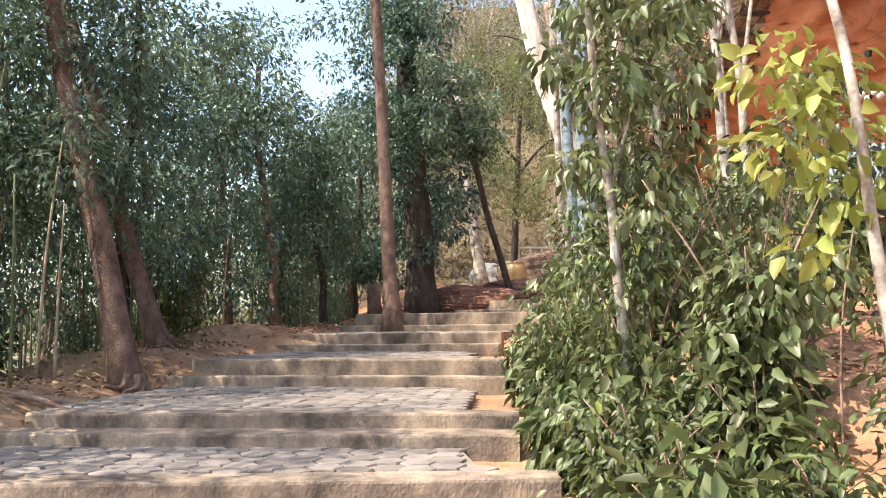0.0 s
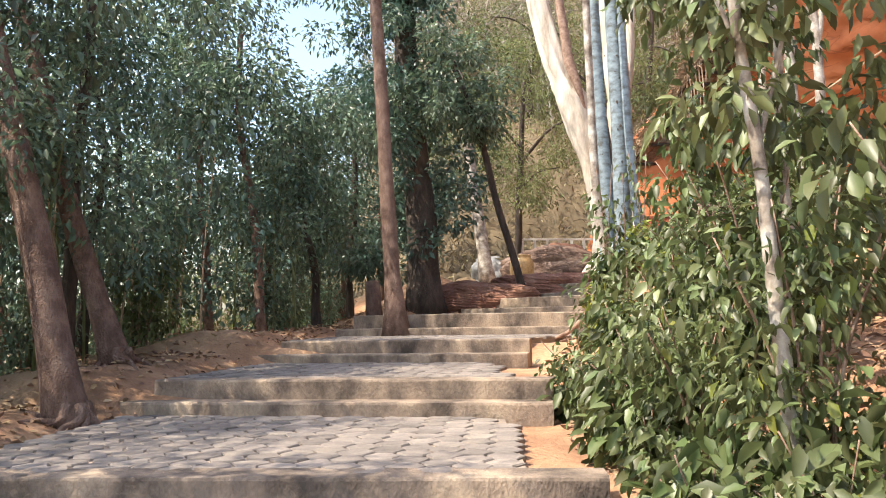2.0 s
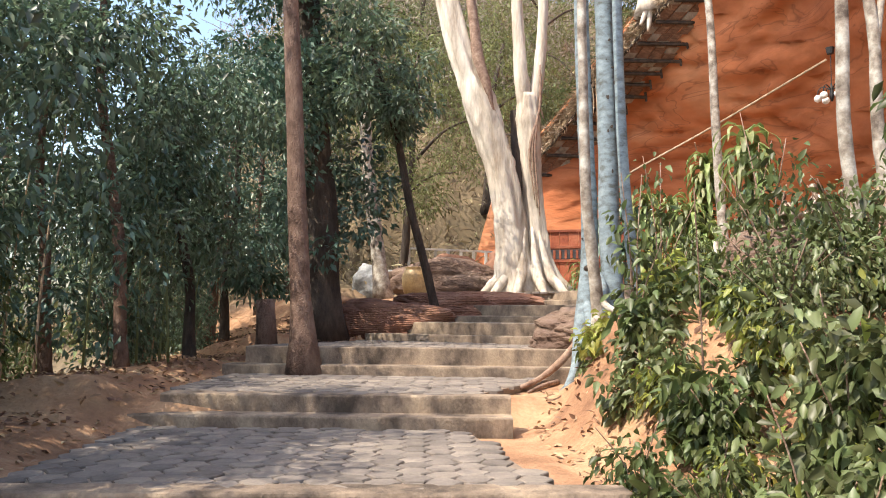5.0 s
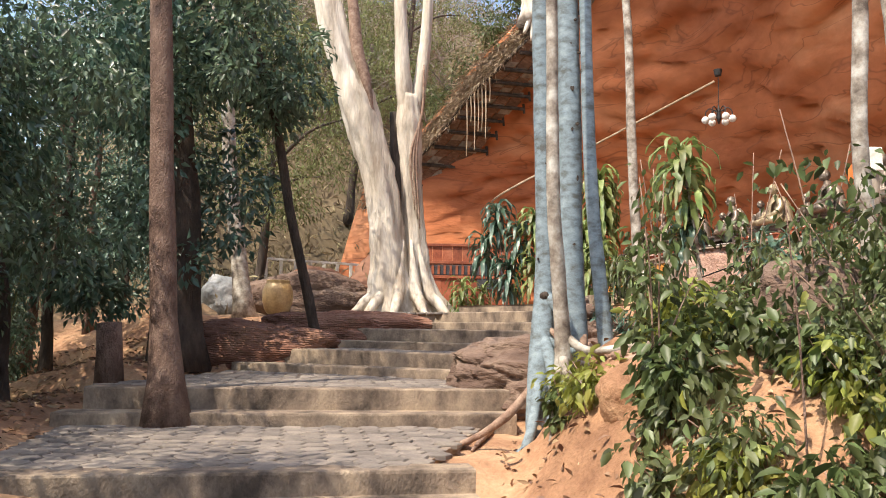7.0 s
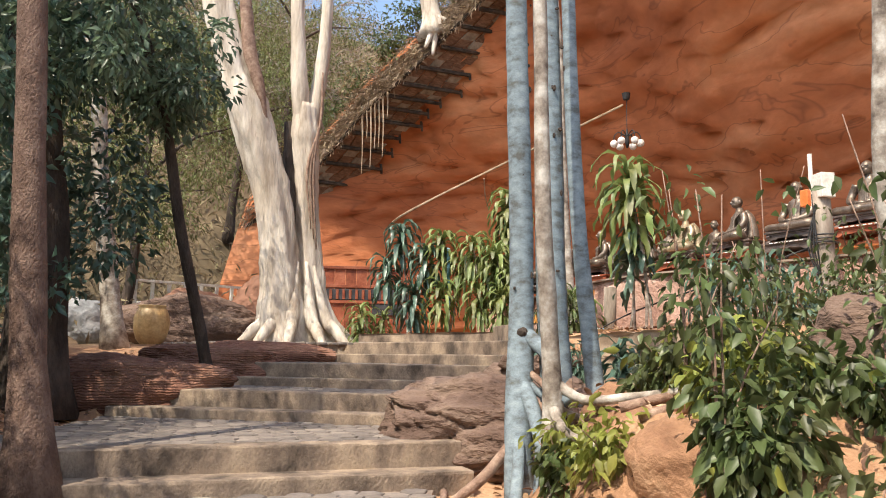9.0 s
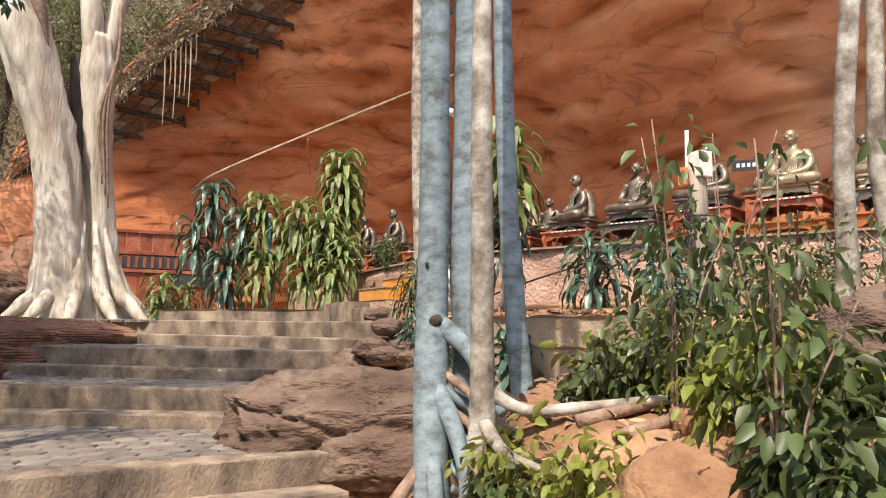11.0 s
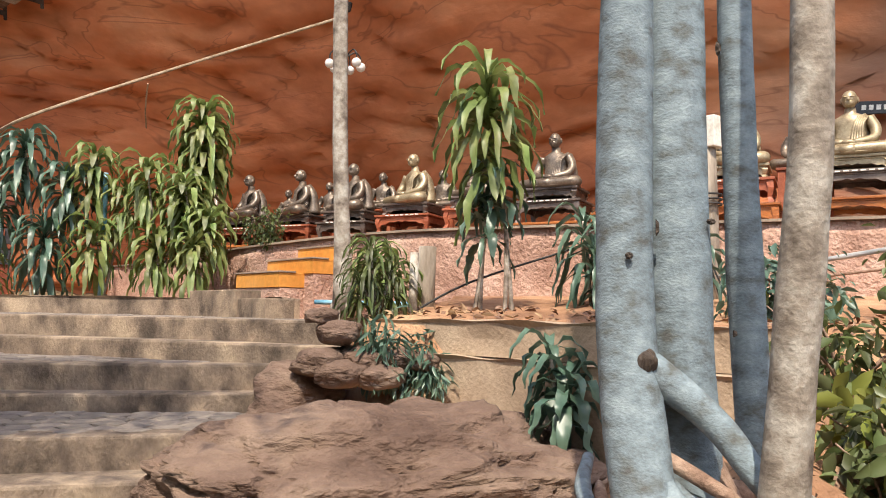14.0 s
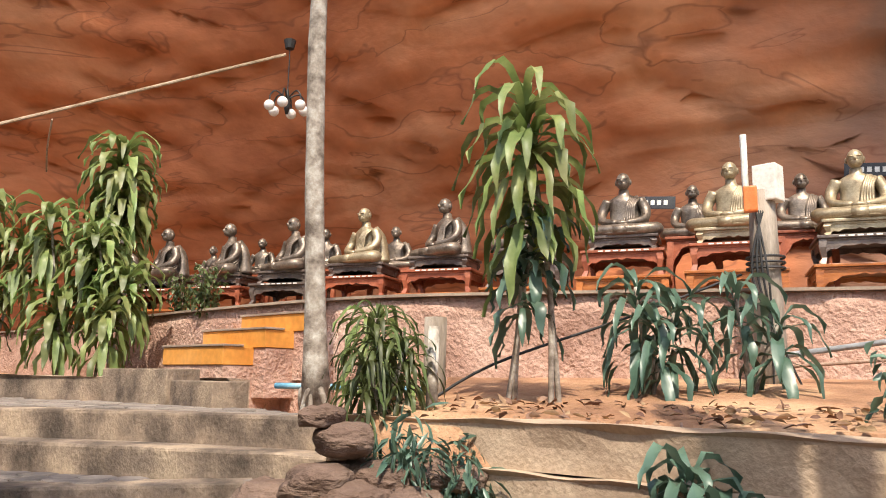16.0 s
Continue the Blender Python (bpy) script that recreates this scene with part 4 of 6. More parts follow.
# concrete blocks and orange tiled steps up to the platform
for k, (x, y, z, w, d, h, t) in enumerate(((8.55, 24.3, 3.66, 1.2, 0.45, 0.26, 62), (9.1, 25.6, 3.78, 1.8, 0.45, 0.3, 66))):
    tagged(part("concrete_block", bevelled([box(-w / 2, w / 2, -d / 2, d / 2, -h / 2 - 0.25, h / 2)], M_CONC, "concrete_block", 0.015), m=pose(x, y, z, 0, 0, t)), "grey concrete step block at the foot of the platform", "step", "platform steps")
steps = thing("tiled_steps", (9.55, 25.3, 4.0), "three orange tiled steps leading up to the statue platform", "steps")
for k in range(3):
    w = 1.5
    part("tiled_step", bevelled([box(-w / 2, w / 2, k * 0.32, 1.4, -0.24, 0.0)], M_TILE, "tiled_step", 0.008), steps, m=pose(0.02 * k, -0.3 * k, 0.0 + 0.235 * (k + 1), 0, 0, -112))
    part("base", bevelled([box(-w / 2 + 0.01, w / 2 - 0.01, k * 0.32 + 0.02, 1.4, -0.9, -0.245)], M_WALL, "base", 0.01), steps, "rough plastered base", m=pose(0.02 * k, -0.3 * k, 0.0 + 0.235 * (k + 1), 0, 0, -112))
    part("tread", bevelled([box(-w / 2 - 0.02, w / 2 + 0.02, k * 0.32 - 0.02, k * 0.32 + 0.30, 0.002, 0.03)], M_TREAD, "tread", 0.006), steps, "pale cement tread edge", m=pose(0.02 * k, -0.3 * k, 0.0 + 0.235 * (k + 1), 0, 0, -112))


# ---- statues on their tables ----
def monk_statue(scale, mat, facing, at, label):
    """A seated figure as one plain mesh: crossed legs, torso, arms, head."""
    bm = bmesh.new()

    def ell(c, r, u=18, v=12):
        res = bmesh.ops.create_uvsphere(bm, u_segments=u, v_segments=v, radius=1.0)
        for w in res["verts"]:
            w.co = Vector((w.co.x * r[0], w.co.y * r[1], w.co.z * r[2])) + Vector(c)

    def limb(pts, rad, n=10):
        v, f = tube(smooth_line(pts, 5), taper(len(smooth_line(pts, 5)), *rad), n)
        vs = [bm.verts.new(p) for p in v]
        for g in f:
            bm.faces.new([vs[i] for i in g])

    prof = [(0.0, 0.30, 0.22), (0.10, 0.25, 0.19), (0.22, 0.20, 0.15), (0.36, 0.20, 0.14), (0.46, 0.225, 0.145), (0.53, 0.215, 0.13), (0.58, 0.14, 0.10), (0.62, 0.078, 0.08), (0.70, 0.068, 0.072)]
    n = 20
    rings = []
    for z, a, b in prof:
        rings.append([bm.verts.new((a * math.cos(6.2832 * k / n), b * math.sin(6.2832 * k / n) + 0.03, 0.10 + z)) for k in range(n)])
    for i in range(len(rings) - 1):
        for k in range(n):
            bm.faces.new((rings[i][k], rings[i][(k + 1) % n], rings[i + 1][(k + 1) % n], rings[i + 1][k]))
    bm.faces.new(rings[-1])
    ell((0, -0.015, 0.925), (0.1, 0.118, 0.14))
    ell((0, -0.05, 0.865), (0.075, 0.085, 0.07))
    ell((0, -0.135, 0.905), (0.02, 0.03, 0.035), 8, 6)
    for s in (-1, 1):
        ell((s * 0.045, -0.118, 0.945), (0.035, 0.02, 0.012), 8, 6)
    for s in (-1, 1):
        ell((s * 0.1, 0.01, 0.915), (0.018, 0.03, 0.05), 8, 6)
        limb([(s * 0.14, -0.02, 0.10), (s * 0.42, -0.16, 0.10), (s * 0.40, -0.30, 0.09), (-s * 0.10, -0.40, 0.075)], (0.13, 0.075))
        limb([(s * 0.215, 0.02, 0.62), (s * 0.30, 0.0, 0.44), (s * 0.28, -0.12, 0.28), (s * 0.06, -0.27, 0.20)], (0.085, 0.05))
    ell((0, -0.28, 0.20), (0.10, 0.07, 0.05), 12, 8)
    for q in range(5):
        limb([(0.12 + 0.025 * q, -0.06, 0.665 - 0.01 * q), (0.07 + 0.025 * q, -0.155, 0.5), (0.04 + 0.03 * q, -0.175, 0.34), (0.03 + 0.035 * q, -0.22, 0.2)], (0.022, 0.02), 6)
    for q in range(6):
        limb([(0.24 + 0.012 * q, 0.05, 0.6 - 0.06 * q), (0.33, -0.01, 0.46 - 0.05 * q), (0.3, -0.12, 0.36 - 0.045 * q)], (0.02, 0.014), 6)
    for q in range(5):
        limb([(-0.34 + 0.03 * q, -0.2 - 0.03 * q, 0.18 - 0.01 * q), (0, -0.33 - 0.02 * q, 0.165 - 0.02 * q), (0.34 - 0.03 * q, -0.2 - 0.03 * q, 0.18 - 0.01 * q)], (0.016, 0.016), 6)
    limb([(0.10, 0.10, 0.68), (0.17, 0.18, 0.5), (0.2, 0.2, 0.25), (0.22, 0.2, 0.06)], (0.09, 0.14))
    ell((0, -0.12, 0.03), (0.48, 0.33, 0.06))
    bmesh.ops.recalc_face_normals(bm, faces=bm.faces[:])
    bmesh.ops.scale(bm, vec=(scale * 1.15, scale * 1.1, scale * 1.03), verts=bm.verts[:])
    me = bpy.data.meshes.new("statue")
    bm.to_mesh(me)
    bm.free()
    me.materials.append(mat)
    me.polygons.foreach_set("use_smooth", [True] * len(me.polygons))
    return tagged(part("statue", me, m=pose(*at, 0, 0, facing)), label, "statue", "row of seated statues")


def altar_table(w, d, h, mat, at, turn, label, category="table", name="altar_table", lettered=False):
    """A low carved table: moulded top, scalloped aprons, curved legs."""
    t = thing(name, at, label, category, "altar tables")
    t.rotation_euler = (0, 0, radians(turn))
    board = part("tabletop", bevelled([box(-w / 2, w / 2, -d / 2, d / 2, h - 0.05, h), box(-w / 2 + 0.04, w / 2 - 0.04, -d / 2 + 0.04, d / 2 - 0.04, h - 0.085, h - 0.052)], mat, "tabletop", 0.008), t)
    L = 0.085
    for sx in (-1, 1):
        for sy in (-1, 1):
            x, y = sx * (w / 2 - 0.09), sy * (d / 2 - 0.09)
            v, f = tube([(x, y, h - 0.09), (x + sx * 0.02, y + sy * 0.02, h * 0.6), (x - sx * 0.01, y - sy * 0.01, h * 0.25), (x + sx * 0.03, y + sy * 0.03, 0)], [L, L * 0.8, L * 0.6, L * 0.8], 4)
            part("leg", mesh_of("leg", v, f, mat), t)
    for sy in (-1, 1):
        n = 14
        v = []
        for k in range(n + 1):
            u = -1 + 2 * k / n
            drop = 0.06 + 0.13 * h * (abs(u) ** 3) * 2 + 0.035 * math.cos(u * 9) ** 2
            for yy in (sy * (d / 2 - 0.06), sy * (d / 2 - 0.09)):
                v += [(u * (w / 2 - 0.1), yy, h - 0.086), (u * (w / 2 - 0.1), yy, h - 0.086 - drop)]
        f = []
        for k in range(n):
            a = 4 * k
            f += [(a, a + 4, a + 5, a + 1), (a + 2, a + 3, a + 7, a + 6), (a + 1, a + 5, a + 7, a + 3)]
        part("apron", mesh_of("apron", v, f, mat), t)
    for sx in (-1, 1):
        part("side_apron", bevelled([box(sx * (w / 2 - 0.075) - 0.012, sx * (w / 2 - 0.075) + 0.012, -d / 2 + 0.1, d / 2 - 0.1, h - 0.2, h - 0.086)], mat, "side_apron", 0.004), t)
    if lettered:
        for k in range(7):
            part("lettering", mesh_of("lettering", *box(-w * 0.28 + k * w * 0.09, -w * 0.28 + k * w * 0.09 + w * 0.06, -d / 2 - 0.004, -d / 2 - 0.001, h - 0.037, h - 0.013), M_WHITE), board, "row of unreadable white lettering")
    return t


ROW = [  # y along the row, seat height, big metal colour, tables
    (32.72, 5.82, M_BRONZE, 0), (31.26, 5.9, M_BRONZE, 0), (29.44, 5.9, M_BRONZE, 0), (27.72, 5.92, M_BRONZE, 0), (25.95, 6.0, M_GOLD, 1), (24.1, 6.06, M_BRONZE, 1),
    (22.35, 6.12, M_BRONZE, 1), (20.55, 6.25, M_BRONZE, 1), (18.7, 6.28, M_GOLD, 1), (16.75, 6.3, M_GOLD, 1), (14.9, 6.3, M_BRONZE, 1), (13.1, 6.3, M_GOLD, 1)]
for k, (y, z, metal, big) in enumerate(ROW):
    y, z = y - 0.5, z + 0.17
    x = 14.65 + (y - 16.8) * 0.07
    face = (-118 if y > 23 else -98) + 6 * math.sin(k * 2.1)
    gold = metal is M_GOLD
    monk_statue(1.13, metal, face, (x, y, z), "life-size seated monk statue in %s on a stacked table" % ("pale gold" if gold else "dark bronze"))
    altar_table(1.25, 0.95, 0.28, M_GOLD if gold and k > 7 else M_PLINTH, (x, y, z - 0.28), -90, "low carved plinth table under a seated statue", name="plinth_table")
    h2 = 0.48
    altar_table(1.45, 1.1, h2, M_REDWOOD if k % 3 else M_PLINTH, (x - 0.05, y, z - 0.28 - h2), -90, "red-brown carved altar table carrying a statue plinth", lettered=True)
    h3 = z - 0.28 - h2 - 4.83
    altar_table(1.62, 1.25, h3, M_WOOD, (x - 0.1, y, 4.83), -90, "bright orange varnished altar table on the platform")
for k, (y, dx, z, s) in enumerate(((30.6, 0.9, 5.95, 0.8), (29.15, 0.9, 6.0, 0.85), (27.4, 0.9, 6.05, 0.92), (25.6, 0.9, 6.0, 0.9), (19.35, 0.75, 6.3, 0.95), (17.5, 0.75, 6.3, 1.0))):
    y, z = y - 0.5, z + 0.17
    x = 14.65 + (y - 16.8) * 0.07 + dx
    monk_statue(s, M_BRONZE, -90, (x, y, z), "smaller seated monk statue in dark bronze behind the front row")
    altar_table(1.0, 0.9, z - 4.83, M_REDWOOD, (x, y, 4.83), -90, "tall red-brown table behind the front row")
for x, y, z in ((16.75, 19.7, 7.5), (16.6, 15.6, 7.85)):
    sg = thing("sign_board", (x, y, z), "small dark sign board with white lettering on the rock", "sign")
    plate = part("board", bevelled([box(-0.5, 0.5, -0.02, 0.02, -0.13, 0.13)], M_SIGN, "board", 0.006), sg, m=pose(0, 0, 0, 0, 4, -92))
    for k in range(6):
        part("lettering", mesh_of("lettering", *box(-0.38 + k * 0.13, -0.30 + k * 0.13, -0.028, -0.023, -0.05, 0.05), M_WHITE), plate, "unreadable white letters")

# ---- chandelier and cables under the rock ----
lamp = thing("chandelier", (15.1, 27.4, 9.95), "dark metal chandelier with white glass globes hanging from the rock", "lamp")
part("chain", mesh_of("chain", *tube([(0, 0, 0.1), (0.01, 0, 1.3)], [0.014, 0.014], 6), M_BLACK), lamp)
part("stem", mesh_of("stem", *tube([(0, 0, -0.3), (0, 0, -0.1), (0, 0, 0.1), (0, 0, 0.3)], [0.03, 0.08, 0.05, 0.02], 10), M_BLACK, True), lamp)
part("hook", mesh_of("hook", *tube([(0, 0, 1.25), (0, 0, 1.45)], [0.1, 0.14], 10), M_BLACK), lamp)
for k in range(6):
    a = 1.0472 * k + 0.3
    d = Vector((math.cos(a), math.sin(a), 0))
    arm = part("arm", mesh_of("arm", *tube(smooth_line([Vector((0, 0, 0.05)), d * 0.25 + Vector((0, 0, 0.2)), d * 0.38 + Vector((0, 0, 0.1)), d * 0.4 + Vector((0, 0, -0.05))], 4), [0.018] * 13, 6), M_BLACK), lamp)
    bm = bmesh.new()
    bmesh.ops.create_uvsphere(bm, u_segments=16, v_segments=10, radius=0.12)
    me = bpy.data.meshes.new("globe")
    bm.to_mesh(me)
    bm.free()
    me.materials.append(M_GLOBE)
    me.polygons.foreach_set("use_smooth", [True] * len(me.polygons))
    part("globe", me, arm, "white glass globe", m=pose(d.x * 0.4, d.y * 0.4, -0.16))
cable = smooth_line([(14.95, 27.4, 11.0), (12.9, 31.0, 9.5), (9.81, 31.71, 7.68), (10.46, 34.22, 7.53)], 8)
tagged(part("overhead_cable", mesh_of("overhead_cable", *tube(cable, [0.035] * len(cable), 6), M_STRAW)), "pale cable strung along the cave ceiling", "cable")
bk = smooth_line([(12.7, 31.6, 9.15), (13.2, 32.2, 8.7), (13.8, 32.8, 8.4)], 3)
tagged(part("cable_stay", mesh_of("cable_stay", *tube(bk, [0.02] * len(bk), 6), M_STRAW)), "short stay of the pale ceiling cable", "cable")

# ---- wooden post with meter box ----
post = thing("meter_post", (9.5, 18.05, 3.55), "weathered timber post with a white meter box and orange plug", "post")
part("post", mesh_of("post", *tube([(0, 0, -0.3), (0, 0, 0.8), (0.02, 0, 1.6), (-0.02, 0, 2.35)], [0.17, 0.16, 0.15, 0.13], 10, 0.06, 3, 0.1), M_POST, True), post)
part("meter_box", bevelled([box(-0.12, 0.12, -0.2, 0.05, 2.22, 2.62)], M_WHITE, "meter_box", 0.015), post, "dusty white metal box", m=pose(0, 0, 0, 0, 0, -25))
part("pipe", mesh_of("pipe", *tube([(0, 0.16, 2.2), (0, 0.16, 3.0)], [0.035, 0.035], 8), M_WHITE), post, "short white pipe")
part("plug_box", bevelled([box(-0.28, -0.18, 0.06, 0.2, 2.08, 2.36)], M_ORANGE, "plug_box", 0.02), post, "faded orange socket box")
for k in range(4):
    pts = smooth_line([(-0.1, 0.1 - 0.05 * k, 2.3), (-0.2, 0.05 * k, 1.5), (-0.17, -0.02, 0.9), (-0.15, -0.1 * k, 0.2)], 5)
    part("wire", mesh_of("wire", *tube(pts, [0.012] * len(pts), 5), M_BLACK), post, "loose black wire")
for z in (1.5, 1.56, 1.62):
    pts = [(0.19 * math.cos(a / 3), 0.19 * math.sin(a / 3), z) for a in range(20)]
    part("wire", mesh_of("wire", *tube(pts, [0.014] * 20, 5), M_BLACK), post)
for k, (pts, r, mat, lab) in enumerate((
        ([(9.5, 18.3, 5.0), (8.7, 19.4, 4.5), (7.9, 20.6, 4.0), (7.3, 21.2, 3.55)], 0.014, M_BLACK, "thin dark cable sagging from the post"),
        ([(9.5, 18.2, 4.1), (9.3, 16.5, 4.35), (9.2, 14.5, 4.7), (9.2, 12.5, 5.1)], 0.03, M_STONEGREY, "grey pipe along the platform wall"),
        ([(9.5, 18.2, 4.0), (9.3, 16.5, 4.15), (9.2, 14.5, 4.45), (9.2, 12.5, 4.8)], 0.018, M_ROOT, "thin brown cable along the platform wall"),
        ([(8.6, 23.4, 3.75), (8.75, 22.2, 3.74), (8.75, 21.0, 3.72), (8.75, 19.8, 3.74)], 0.035, M_BLUE, "pale blue plastic pipe lying at the foot of the wall"),
        ([(9.9, 29.5, 3.5), (9.92, 29.5, 4.6), (9.9, 29.5, 5.6), (9.93, 29.55, 6.3)], 0.05, M_BLUE, "upright blue plastic pipe among the dracaenas"))):
    line = smooth_line(pts, 5)
    tagged(part("pipe" if r > 0.025 else "cable", mesh_of("line", *tube(line, [r] * len(line), 8), mat, True)), lab, "pipe" if r > 0.025 else "cable")

# ---- red timber hut under the rock and lip roof ----
hut = thing("timber_hut", (11.8, 36.4, 3.5), "small reddish timber hut built under the cliff", "hut")
for k in range(10):
    part("plank", bevelled([box(-3.2 + 0.4 * k, -2.82 + 0.4 * k, -0.03, 0.03 + 0.01 * (k % 2), -0.3, 3.0)], M_REDWOOD, "plank", 0.008), hut, m=pose(0, 0, 0, 0, 0, -28))
part("vent_strip", bevelled([box(-3.2, 0.78, -0.09, -0.05, 1.75, 2.15)], M_SIGN, "vent_strip", 0.01), hut, "dark slatted vent strip", m=pose(0, 0, 0, 0, 0, -28))
for k in range(16):
    part("slat", bevelled([box(-3.15 + 0.24 * k, -3.05 + 0.24 * k, -0.12, -0.092, 1.77, 2.13)], M_REDWOOD, "slat", 0.006), hut, m=pose(0, 0, 0, 0, 0, -28))
part("window", bevelled([box(-0.6, 0.7, -0.08, -0.045, 1.2, 1.6)], M_SIGN, "window", 0.01), hut, "dark window opening", m=pose(0, 0, 0, 0, 0, -28))
for z in (0.05, 1.62, 2.2, 2.9):
    part("rail", bevelled([box(-3.25, 0.8, -0.1, -0.047, z, z + 0.11)], M_REDWOOD, "rail", 0.01), hut, m=pose(0, 0, 0, 0, 0, -28))

roof = thing("lean_to_roof", (11, 36, 13), "old thatch-edged board roof with dark rafters along the cliff edge", "roof")
off = Vector((11, 36, 13))
rl = smooth_line(EAVES, 10)
INN = Vector((2.1, -0.65, -0.1))
for k in range(0, len(rl) - 1):
    a, b = rl[k] - off, rl[k + 1] - off
    short = 0.75 + 0.25 * abs(math.sin(k * 0.37))
    for m in range(4):
        u0, u1 = m / 4, (m + 1) / 4 - 0.03
        v = [a + INN * u0 * short, b + INN * u0 * short, b + INN * u1 * short, a + INN * u1 * short]
        v += [p + Vector((0, 0, 0.04)) for p in v]
        part("roof_board", mesh_of("roof_board", v, [(0, 1, 2, 3), (7, 6, 5, 4), (0, 4, 5, 1), (1, 5, 6, 2), (2, 6, 7, 3), (3, 7, 4, 0)], (M_ROOFBOARD, M_POST)[(k * 3 + m) % 4 == 0]), roof)
    if k % 3 == 0:
        part("rafter", mesh_of("rafter", *tube([a + Vector((0.05, 0, -0.12)), a + INN * short * 1.1 + Vector((0, 0, -0.12))], [0.085, 0.07], 6), M_DARKBARK), roof)
        e = a + INN * short * 1.08
        part("strut", mesh_of("strut", *tube([e + Vector((0, 0, 0.1)), e + Vector((0.05, 0, -0.3))], [0.06, 0.05], 6), M_DARKBARK), roof)
edge = [p - off + Vector((-0.02, 0.0, 0.02)) for p in rl]
part("fascia", mesh_of("fascia", *tube(edge, [0.07] * len(edge), 6), M_DARKBARK), roof)
slope = [[p - off + Vector((0.04 + 0.5 * u, 0.5 * u, 0.06 + 1.6 * u + 0.12 * noise.noise(Vector((i * 0.6, u * 4, 3))))) for u in np.linspace(0, 1, 6)] for i, p in enumerate(rl)]
part("thatch", mesh_of("thatch", [q for row in slope for q in row], [(i * 6 + k, i * 6 + k + 1, i * 6 + k + 7, i * 6 + k + 6) for i in range(len(rl) - 1) for k in range(5)], M_STRAW, True), roof, "grey-brown matted thatch slope")
n = 9000
idx = rng.integers(0, len(rl) - 1, n)
fr = rng.random(n)
pts = np.array([(rl[i].lerp(rl[i + 1], f))[:] for i, f in zip(idx, fr)]) + rng.random((n, 1)) * np.array([[0.5, 0.5, 1.5]]) + rng.normal(size=(n, 3)) * np.array([0.08, 0.08, 0.08]) + np.array([-0.05, -0.05, 0.1])
w = rng.normal(size=(n, 3)) * 0.5 + np.array([-0.5, -0.2, -0.7])
tagged(part("straw", leaf_mesh("straw", pts, w, 0.22 + 0.25 * rng.random(n), 0.02 + 0.025 * rng.random(n), M_STRAW, simple=True)), "dry straw and grass hanging over the cliff edge", "straw", kind="stuff")
for k in range(7):
    a = rl[24 + k]
    s = a + Vector((-0.06, -0.05, 0.0))
    ln = 1.0 + 1.5 * abs(math.sin(k * 1.9))
    pts = smooth_line([s, s + Vector((0.05, 0.02, -ln * 0.5)), s + Vector((0, -0.05, -ln))], 4)
    tagged(part("hanging_root", mesh_of("hanging_root", *tube(pts, taper(len(pts), 0.035, 0.012), 5), M_STRAW)), "pale root hanging from the cliff edge", "root", "hanging roots")
for k in range(9):
    a = rl[min(len(rl) - 1, 2 + 5 * k)] + Vector((1.4 + 0.5 * (k % 2), 1.0, 1.5))
    cl = around(a.x, a.y, a.z - 0.6, a.z + 2.4, 1.5, 16, 0.6)
    tree("edge_bush", a, (a.x, a.y, a.z + 1.6), 0.05, 0.02, M_ROOT, "dry leafy bush growing above the cliff edge", crown=cl, leaf=(M_SCRUB, M_LEAFM, M_LEAFP)[k % 3], count=1500, size=(0.2, 0.08), n=7, seed=200 + k, group="cliff edge bushes")
# dead pale tree clinging to the edge
ct = Vector(EAVES[1]).lerp(Vector(EAVES[2]), 0.62) + Vector((0.15, 0.1, 0.75))
tree("cliff_tree", ct, ct + Vector((-0.3, 0.3, 7)), 0.36, 0.24, M_WHITEBARK, "pale crooked tree rooted on the cliff edge", n=14, seed=31, sway=0.5, flare=1.9, limbs=((0.35, ct + Vector((1.6, 0, 5)), 0.16),))
for k, e in enumerate(((-0.55, -0.1, -0.75), (-0.25, -0.15, -1.0), (1.0, -0.1, 0.1))):
    pts = smooth_line([ct + Vector((0, -0.15, 0.6)), ct + Vector(e) * 0.5 + Vector((0, -0.25, 0.35)), ct + Vector(e) + Vector((0, -0.2, 0))], 5)
    tagged(part("cliff_root", mesh_of("cliff_root", *tube(pts, taper(len(pts), 0.2, 0.06), 9, 0, k, 0.25), M_WHITEBARK, True)), "thick pale root gripping the cliff edge", "root", "cliff roots")

# ---- glazed jar, far wall ----
jar = thing("glazed_jar", (2.95, 34.6, 3.45), "yellowish glazed water jar beside a tree", "jar")
jp = [(0.30, 0.0), (0.42, 0.15), (0.50, 0.45), (0.50, 0.75), (0.42, 0.98), (0.36, 1.05), (0.40, 1.10), (0.36, 1.12), (0.33, 1.0)]
jv, jf, jn = [], [], 24
for r, z in jp:
    jv += [(r * math.cos(6.2832 * k / jn), r * math.sin(6.2832 * k / jn), z) for k in range(jn)]
for i in range(len(jp) - 1):
    jf += [(i * jn + k, i * jn + (k + 1) % jn, (i + 1) * jn + (k + 1) % jn, (i + 1) * jn + k) for k in range(jn)]
part("body", mesh_of("body", jv, jf, M_JAR, True), jar)
for k in range(3):
    boulder("grey_rock", (1.9 + 0.9 * k, 39.6 + 0.3 * k, 4.1), (0.8, 0.6, 0.8 - 0.15 * k), M_STONEGREY, "grey streaked stone at the foot of the hill", 60 + k, 15 * k)
fence = thing("low_fence", (5.6, 40.4, ground_height(5.6, 40.4)), "pale low post fence before the hillside", "fence")
for k in range(9):
    part("fence_post", bevelled([box(-0.06, 0.06, -0.06, 0.06, -0.5, 1.6)], M_WHITE, "fence_post", 0.01), fence, m=pose(-2 + 0.62 * k, 0.1 * k, 0.25))
